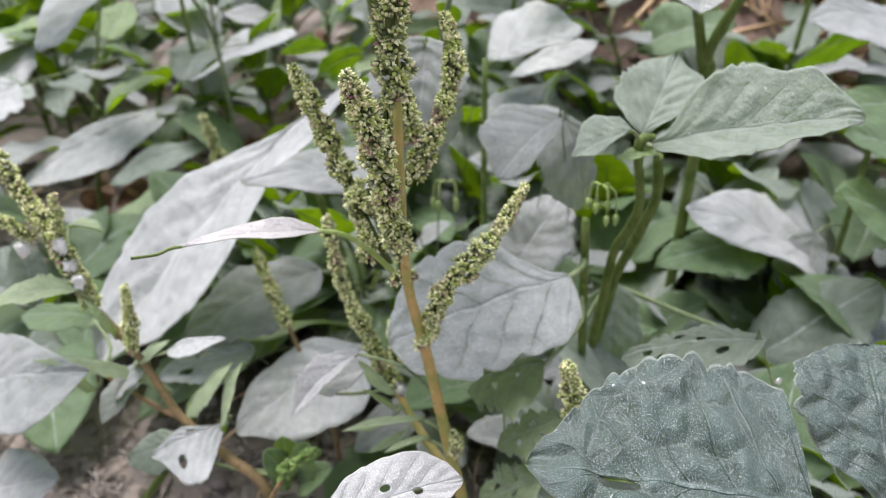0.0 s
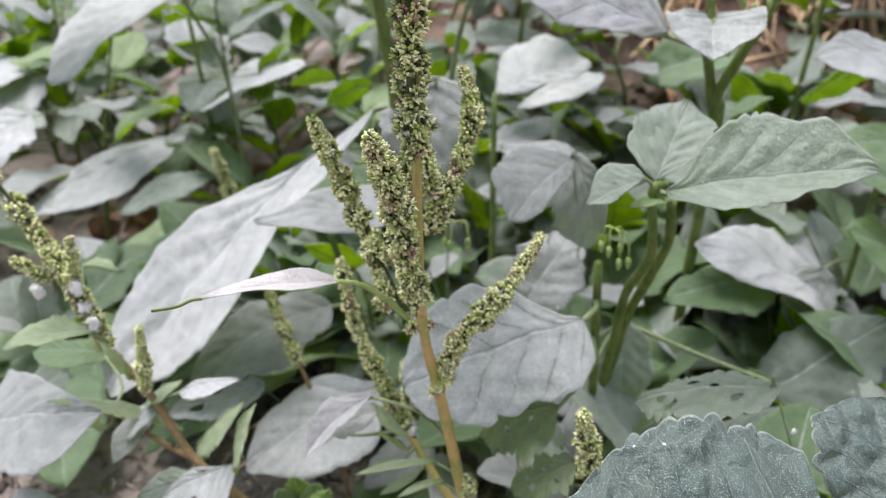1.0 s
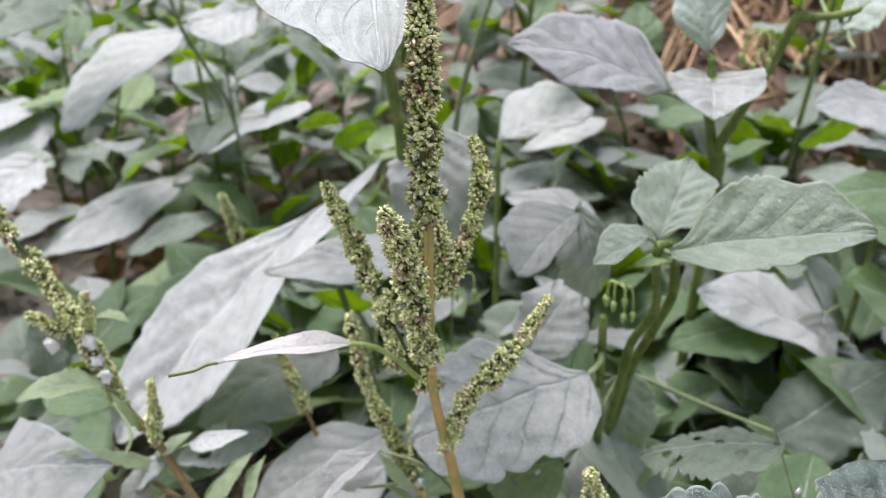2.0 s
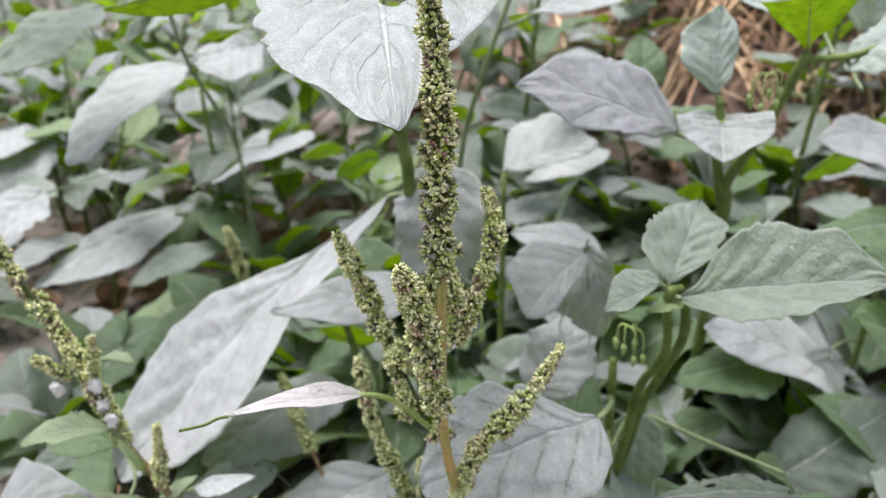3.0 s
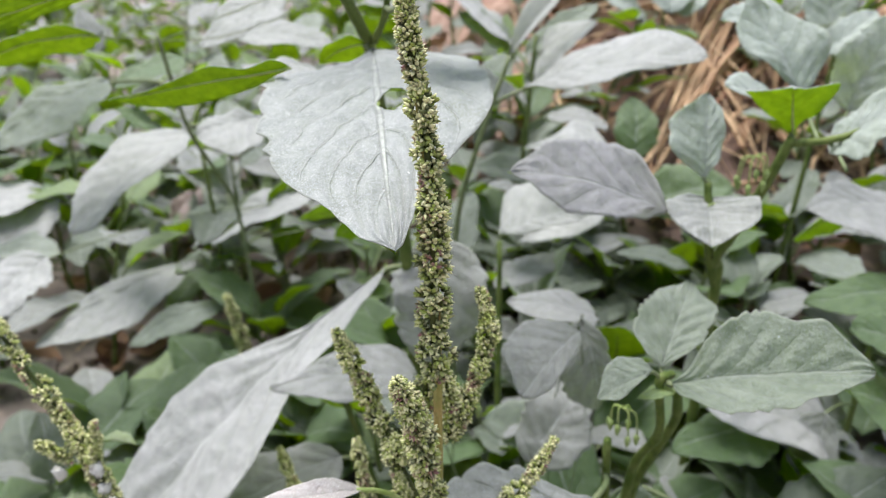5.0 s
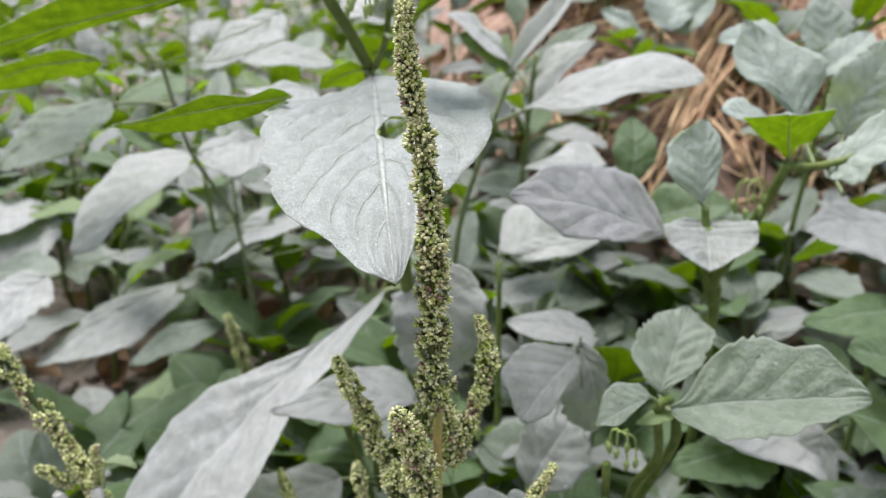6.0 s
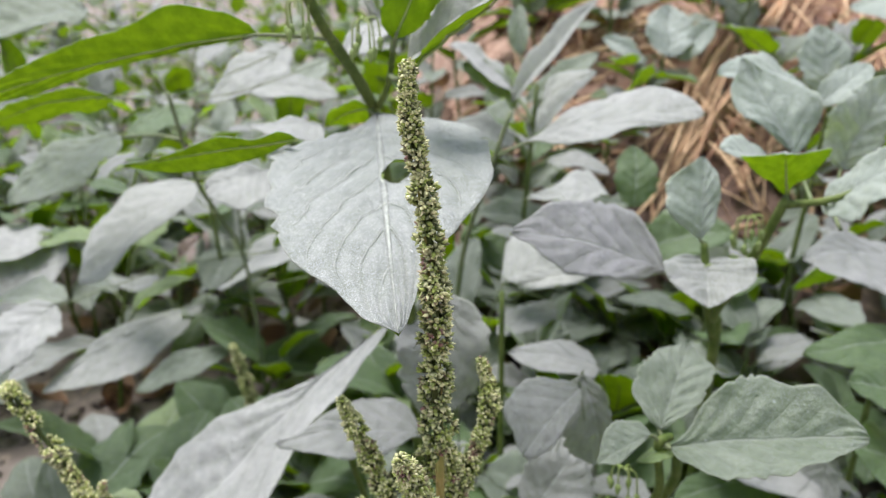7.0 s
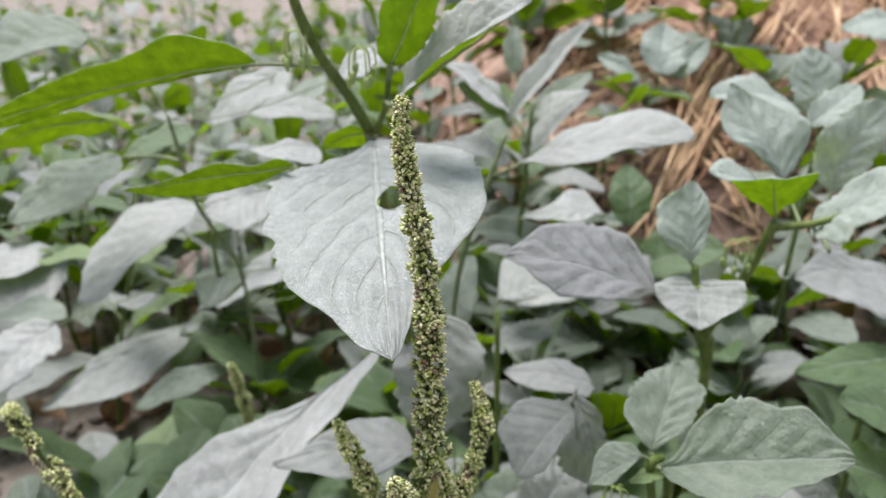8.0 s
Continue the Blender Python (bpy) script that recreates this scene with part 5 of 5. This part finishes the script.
spike(plant_r, [(-0.148, 0.275, 0.116), (-0.155, 0.277, 0.137), (-0.164, 0.280, 0.157), (-0.173, 0.284, 0.173), (-0.194, 0.292, 0.204), (-0.196, 0.293, 0.211)], 0.0043, 21, 0.05, label="long drooping flower spike")
spike(plant_r, [(-0.159, 0.277, 0.151), (-0.156, 0.276, 0.163), (-0.155, 0.276, 0.173)], 0.0030, 22, 0.00)
spike(plant_r, [(-0.169, 0.279, 0.152), (-0.175, 0.275, 0.160), (-0.178, 0.272, 0.165)], 0.0036, 23, 0.00)
spike(plant_r, [(-0.135, 0.270, 0.101), (-0.133, 0.270, 0.119), (-0.132, 0.270, 0.134)], 0.0028, 24, 0.00)
spike(plant_r, [(-0.068, 0.240, 0.057), (-0.060, 0.240, 0.065), (-0.052, 0.240, 0.070)], 0.0036, 25, 0.00, material=SPRIG)
white_bit(plant_r, (-0.156, 0.273, 0.151), 0.0070, 215)
white_bit(plant_r, (-0.154, 0.273, 0.142), 0.0055, 216)
white_bit(plant_r, (-0.151, 0.271, 0.135), 0.0065, 217)
white_bit(plant_r, (-0.171, 0.272, 0.150), 0.0060, 218)


# ---- ground, bank and litter ----
def spread(lo, hi, n, fine_lo, fine_hi):
    inner = list(np.linspace(fine_lo, fine_hi, n))
    left = [fine_lo - d for d in np.geomspace(0.05, fine_lo - lo, 14)][::-1]
    right = [fine_hi + d for d in np.geomspace(0.05, hi - fine_hi, 14)]
    return left + inner + right


gx, gy = spread(-300, 300, 130, -1.2, 1.2), spread(-300, 300, 150, -0.3, 2.4)
gverts = [(x, y, ground_height(x, y)) for y in gy for x in gx]
w = len(gx)
gfaces = [(j * w + i, j * w + i + 1, (j + 1) * w + i + 1, (j + 1) * w + i) for j in range(len(gy) - 1) for i in range(w - 1)]
tagged(mesh_object("ground", gverts, gfaces, [SOIL]), "brown crumbly garden soil rising to a reddish bank", "ground", kind="structure")


def scatter(name, label, category, count, seed, make, place):
    """Many small loose bits as one object."""
    rnd = random.Random(seed)
    verts, faces = [], []
    for _ in range(count):
        v, f = make(rnd, *place(rnd))
        k = len(verts)
        verts += v
        faces += [tuple(i + k for i in q) for q in f]
    return tagged(mesh_object(name, verts, faces, [STRAW if "straw" in name else LITTER if "leaf" in name else CHAFF if "chaff" in name else SOIL]), label, category, kind="stuff")


def straw_piece(rnd, x, y, big=1.0):
    long = rnd.uniform(0.05, 0.22) * big
    a = rnd.gauss(0.75, 0.7) if rnd.random() < 0.7 else rnd.uniform(0, 3.14)
    r = rnd.choice((0.0008, 0.001, 0.0013, 0.0018, 0.003)) * rnd.uniform(0.8, 1.2) * big
    d = Vector((math.cos(a), math.sin(a), 0)) * long
    p, q = Vector((x, y, 0)), Vector((x, y, 0)) + d
    p.z, q.z = ground_height(p.x, p.y) + rnd.uniform(0, 0.02), ground_height(q.x, q.y) + rnd.uniform(0.0, 0.05)
    mid = (p + q) / 2 + Vector((rnd.gauss(0, 0.008), rnd.gauss(0, 0.008), rnd.uniform(0.0, 0.012)))
    mid.z = max(mid.z, ground_height(mid.x, mid.y) + r)
    return tube(spline([p, mid, q], 5), [r * k for k in (0.8, 1, 1, 1, 0.9, 0.5)], 5)


def bank_place(rnd):
    x, y = rnd.uniform(0.08, 1.3), rnd.uniform(0.74, 1.7)
    while noise.noise((x * 7, y * 7, 2.2)) < rnd.uniform(-0.5, 0.5):
        x, y = rnd.uniform(0.08, 1.3), rnd.uniform(0.74, 1.7)
    return x, y


scatter("straw_litter", "loose dry straw strewn over the reddish bank", "straw", 1200, 5, straw_piece, bank_place)
scatter("straw_litter", "sparse broken straw on the dark soil", "straw", 110, 6, lambda r, x, y: straw_piece(r, x, y, 0.3), lambda r: (r.uniform(-0.4, 0.3), 0.15 + 0.85 * r.random() ** 1.5))


def root_bit(rnd, x, y):
    """A short bent fibre or chip lying on the soil."""
    a, long, r = rnd.uniform(0, 6.28), rnd.uniform(0.004, 0.02), rnd.uniform(0.0003, 0.0011)
    mid = Vector((x, y, ground_height(x, y) + rnd.uniform(0.0, 0.004)))
    d = Vector((math.cos(a), math.sin(a), rnd.gauss(0, 0.25))) * long / 2
    return tube([mid - d, mid + Vector((rnd.gauss(0, 0.0015), rnd.gauss(0, 0.0015), 0.001)), mid + d], [r, r * 1.1, r * 0.6], 5)


scatter("dry_chaff", "fine pale fibres and chaff on the soil", "chaff", 2600, 21, root_bit, lambda r: (r.uniform(-0.36, 0.05), r.uniform(0.2, 0.6)))


def long_straw(rnd, x, y):
    """One long stalk of the loose bundle that slides down the bank."""
    s = rnd.uniform(-0.25, 0.3)
    a, b = Vector((0.50, 1.20, 0.0)), Vector((0.25, 0.86, 0.0))
    d = b - a
    side = Vector((d.y, -d.x, 0)).normalized()
    p, q = a + d * s + side * x * 1.6, b + d * (s + rnd.uniform(-0.1, 0.1)) + side * (x * 0.6 + rnd.gauss(0, 0.012))
    line = spline([p, p.lerp(q, 0.5) + side * rnd.gauss(0, 0.012), q], 8)
    for k in line:
        k.z = ground_height(k.x, k.y) + 0.012 + y
    r = rnd.uniform(0.0018, 0.0042)
    return tube(line, [r * k for k in (0.9, 1, 1, 0.95, 1, 0.9, 0.8, 0.7, 0.4)], 6)


scatter("straw_bundle", "long golden straw stalks lying down the bank", "straw", 26, 23, long_straw, lambda r: (r.gauss(0, 0.018), r.uniform(0.0, 0.035)))


def clod(rnd, x, y):
    r = rnd.uniform(0.0015, 0.007)
    z = ground_height(x, y) + r * 0.3
    verts, faces = tube([Vector((x, y, z + r * h)) for h in (-0.8, -0.35, 0.2, 0.65, 0.85)], [r * k for k in (0.4, 0.95, 1.0, 0.6, 0.2)], 7)
    return [v + Vector((rnd.gauss(0, r * 0.12), rnd.gauss(0, r * 0.12), rnd.gauss(0, r * 0.12))) for v in verts], faces


scatter("soil_crumbs", "small crumbs and clods of dark soil", "soil", 2600, 8, clod, lambda r: (r.uniform(-0.5, 0.4), 0.15 + 0.95 * r.random() ** 1.6))


def dead_leaf(rnd, x, y):
    """A small crumpled dead leaf lying on the ground."""
    length, wide = rnd.uniform(0.015, 0.05), rnd.uniform(0.006, 0.02)
    turn = Matrix.Translation((x, y, ground_height(x, y) + rnd.uniform(0.002, 0.02))) @ Matrix.Rotation(rnd.uniform(0, 6.28), 4, "Z") @ Matrix.Rotation(rnd.gauss(0, 0.5), 4, "X") @ Matrix.Rotation(rnd.gauss(0, 0.5), 4, "Y")
    curl, bow = rnd.uniform(-0.6, 0.9), rnd.uniform(-0.3, 0.3)
    verts, faces = [], []
    for side in (0.0, -0.0006):
        for i in range(6):
            s = i / 5
            half = wide * (s * (1 - s) * 4 + 0.04) ** 0.7 * rnd.uniform(0.8, 1.1)
            for j in (-1, -0.5, 0, 0.5, 1):
                verts.append(turn @ Vector((j * half, (s - 0.5) * length, curl * half * j * j + bow * length * s * (1 - s) * 2 + side)))
    for i in range(5):
        for j in range(4):
            q = (i * 5 + j, i * 5 + j + 1, i * 5 + j + 6, i * 5 + j + 5)
            faces.append(q)
            faces.append(tuple(k + 30 for k in reversed(q)))
    return verts, faces


scatter("leaf_litter", "crumpled brown dead leaves and bits on the bank", "leaf litter", 700, 12, dead_leaf, lambda r: (r.uniform(0.02, 1.1), r.uniform(0.42, 1.5)))
scatter("leaf_litter", "small brown dead leaf bits on dark soil", "leaf litter", 200, 13, dead_leaf, lambda r: (r.uniform(-0.9, 0.1), r.uniform(0.45, 1.3)))


# ---- the rest of the patch: lower plants that fill the background ----
KINDS, TALL = [], []
for n in range(25):
    length = random.uniform(0.05, 0.085)
    wide = length * random.uniform(0.48, 0.66)
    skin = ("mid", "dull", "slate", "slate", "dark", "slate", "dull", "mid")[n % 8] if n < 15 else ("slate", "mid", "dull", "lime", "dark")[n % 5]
    stalk = [Vector((0, -0.35 * length, -0.22 * length)), Vector((0, -0.15 * length, -0.06 * length)), Vector((0, 0, 0)), Vector((0, 0.05 * length, 0))]
    data = leaf_data(length, wide / 2, wide / 2, skin, ("ovate", "heart")[n % 2], random.uniform(0.05, 0.3), random.uniform(0.02, 0.1), 900 + n, stalk, (), 24, 5)
    ob = mesh_object("leaf", data[0], data[1], [SKIN[skin], UNDER, STEM_GREEN, STEM_DULL], data[2], None, None, data[3])
    (KINDS if n < 15 else TALL).append((ob.data, length))
    bpy.data.objects.remove(ob)


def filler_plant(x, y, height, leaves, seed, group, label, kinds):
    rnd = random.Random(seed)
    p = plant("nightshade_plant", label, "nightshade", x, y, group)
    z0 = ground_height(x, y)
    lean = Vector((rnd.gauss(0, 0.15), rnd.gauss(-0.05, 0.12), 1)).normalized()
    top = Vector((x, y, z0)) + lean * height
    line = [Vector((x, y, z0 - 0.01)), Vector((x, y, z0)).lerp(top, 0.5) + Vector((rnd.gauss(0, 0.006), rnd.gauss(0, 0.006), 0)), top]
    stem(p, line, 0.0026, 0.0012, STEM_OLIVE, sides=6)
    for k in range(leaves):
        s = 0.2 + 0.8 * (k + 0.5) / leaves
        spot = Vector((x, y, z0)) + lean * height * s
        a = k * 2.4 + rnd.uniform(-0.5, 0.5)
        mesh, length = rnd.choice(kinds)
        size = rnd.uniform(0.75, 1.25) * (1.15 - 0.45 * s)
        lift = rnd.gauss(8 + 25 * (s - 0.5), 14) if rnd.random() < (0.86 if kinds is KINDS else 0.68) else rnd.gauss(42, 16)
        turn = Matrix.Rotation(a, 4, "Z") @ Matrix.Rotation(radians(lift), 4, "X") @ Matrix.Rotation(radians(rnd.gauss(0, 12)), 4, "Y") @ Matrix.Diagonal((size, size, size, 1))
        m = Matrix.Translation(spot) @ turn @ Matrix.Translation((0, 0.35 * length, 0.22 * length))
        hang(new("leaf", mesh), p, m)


def fill(x0, x1, y0, y1, step, seed, rule, kinds=KINDS):
    rnd = random.Random(seed)
    y = y0
    while y < y1:
        x = x0 + rnd.uniform(0, step)
        while x < x1:
            px, py = x + rnd.uniform(-0.4, 0.4) * step, y + rnd.uniform(-0.4, 0.4) * step
            height = rule(px, py, rnd)
            if height and abs(px) < 0.12 + 0.75 * py:
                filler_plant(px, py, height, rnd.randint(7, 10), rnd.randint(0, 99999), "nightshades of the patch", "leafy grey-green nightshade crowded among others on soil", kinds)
            x += step
        y += step


def patch_rule(x, y, rnd):
    if y < 0.42 and abs(x) < 0.25:
        return 0.0
    bank = smooth(-0.08, 0.15, x) * smooth(0.45, 0.75, y)
    if rnd.random() < (0.25 if y < 0.95 else 0.8) * bank:
        return 0.0
    if -0.5 < x < -0.08 and y < 0.7:
        return rnd.uniform(0.02, 0.045) if y > 0.5 and rnd.random() < 0.6 and not (-0.36 < x < -0.2 and y > 0.5) else 0.0
    return rnd.uniform(0.06, 0.11) + 0.09 * smooth(0.5, 1.0, y) * (1 - bank)


GREENER = KINDS + [TALL[3], TALL[8], KINDS[4], KINDS[12]] * 2
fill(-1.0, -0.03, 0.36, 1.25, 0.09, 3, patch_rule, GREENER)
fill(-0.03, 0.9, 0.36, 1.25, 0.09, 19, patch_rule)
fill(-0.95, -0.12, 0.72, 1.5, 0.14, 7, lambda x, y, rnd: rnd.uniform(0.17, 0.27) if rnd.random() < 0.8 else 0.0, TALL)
def thicket(label, plots, seed):
    """The far plants, too many to count: stems and leaves joined into one object."""
    rnd = random.Random(seed)
    verts, faces, uvs, slots, skins, count = [], [], [], [], [], 0
    choice = [k for k in TALL if k[0].materials[0] is not SKIN["lime"]]

    def add(points, polys, coords, mats):
        nonlocal count
        verts.append(points)
        faces.extend(tuple(i + count for i in q) for q in polys)
        uvs.extend(coords)
        for mat in mats:
            if mat not in skins:
                skins.append(mat)
            slots.append(skins.index(mat))
        count += len(points)

    cut = {}
    for me, length in choice:
        co = np.zeros(len(me.vertices) * 3)
        me.vertices.foreach_get("co", co)
        coords = [(0.5, 0.5)] * len(me.vertices)
        for loop, uv in zip(me.loops, me.uv_layers[0].data):
            coords[loop.vertex_index] = tuple(uv.uv)
        cut[me] = (co.reshape(-1, 3), [tuple(p.vertices) for p in me.polygons], coords, [me.materials[p.material_index] for p in me.polygons])
    for x0, x1, y0, y1, step, rule in plots:
        for gx_ in np.arange(x0, x1, step):
            for gy_ in np.arange(y0, y1, step):
                x, y = gx_ + rnd.uniform(-0.4, 0.4) * step, gy_ + rnd.uniform(-0.4, 0.4) * step
                height = rule(x, y, rnd)
                if not height or abs(x) > 0.12 + 0.75 * y:
                    continue
                foot = Vector((x, y, ground_height(x, y)))
                lean = Vector((rnd.gauss(0, 0.15), rnd.gauss(-0.05, 0.12), 1)).normalized()
                tv, tf = tube([foot - lean * 0.01, foot + lean * height * 0.5, foot + lean * height], [0.0026, 0.002, 0.0012], 5)
                add(np.array(tv), tf, [(0.5, 0.5)] * len(tv), [STEM_OLIVE] * len(tf))
                for k in range(rnd.randint(6, 9)):
                    s = 0.2 + 0.8 * (k + 0.5) / 8
                    me, length = rnd.choice(choice)
                    size = rnd.uniform(0.75, 1.25) * (1.15 - 0.45 * s)
                    lift = rnd.gauss(8 + 25 * (s - 0.5), 14) if rnd.random() < 0.75 else rnd.gauss(42, 16)
                    m = Matrix.Translation(foot + lean * height * s) @ Matrix.Rotation(k * 2.4 + rnd.uniform(-0.5, 0.5), 4, "Z") @ Matrix.Rotation(radians(lift), 4, "X") @ Matrix.Rotation(radians(rnd.gauss(0, 12)), 4, "Y") @ Matrix.Scale(size, 4) @ Matrix.Translation((0, 0.35 * length, 0.22 * length))
                    co, polys, coords, mats = cut[me]
                    turn = np.array(m)
                    add(co @ turn[:3, :3].T + turn[:3, 3], polys, coords, mats)
    return tagged(mesh_object("nightshade_thicket", np.concatenate(verts).tolist(), faces, skins, slots, None, None, uvs), label, "nightshades", kind="stuff")


thicket("far crowd of dusty grey-green nightshades on soil", [
    (-2.2, -0.12, 1.3, 2.9, 0.145, lambda x, y, rnd: rnd.uniform(0.2, 0.34) if rnd.random() < 0.85 else 0.0),
    (-3.4, 0.9, 2.9, 4.6, 0.27, lambda x, y, rnd: rnd.uniform(0.34, 0.46) - 0.2 * smooth(0.0, 0.8, x)),
], 4)


def low_rule(x, y, rnd):
    if x < -0.02 and y < 0.42 or abs(x) < 0.03 and y < 0.27:
        return 0.0
    return rnd.uniform(0.025, 0.05)


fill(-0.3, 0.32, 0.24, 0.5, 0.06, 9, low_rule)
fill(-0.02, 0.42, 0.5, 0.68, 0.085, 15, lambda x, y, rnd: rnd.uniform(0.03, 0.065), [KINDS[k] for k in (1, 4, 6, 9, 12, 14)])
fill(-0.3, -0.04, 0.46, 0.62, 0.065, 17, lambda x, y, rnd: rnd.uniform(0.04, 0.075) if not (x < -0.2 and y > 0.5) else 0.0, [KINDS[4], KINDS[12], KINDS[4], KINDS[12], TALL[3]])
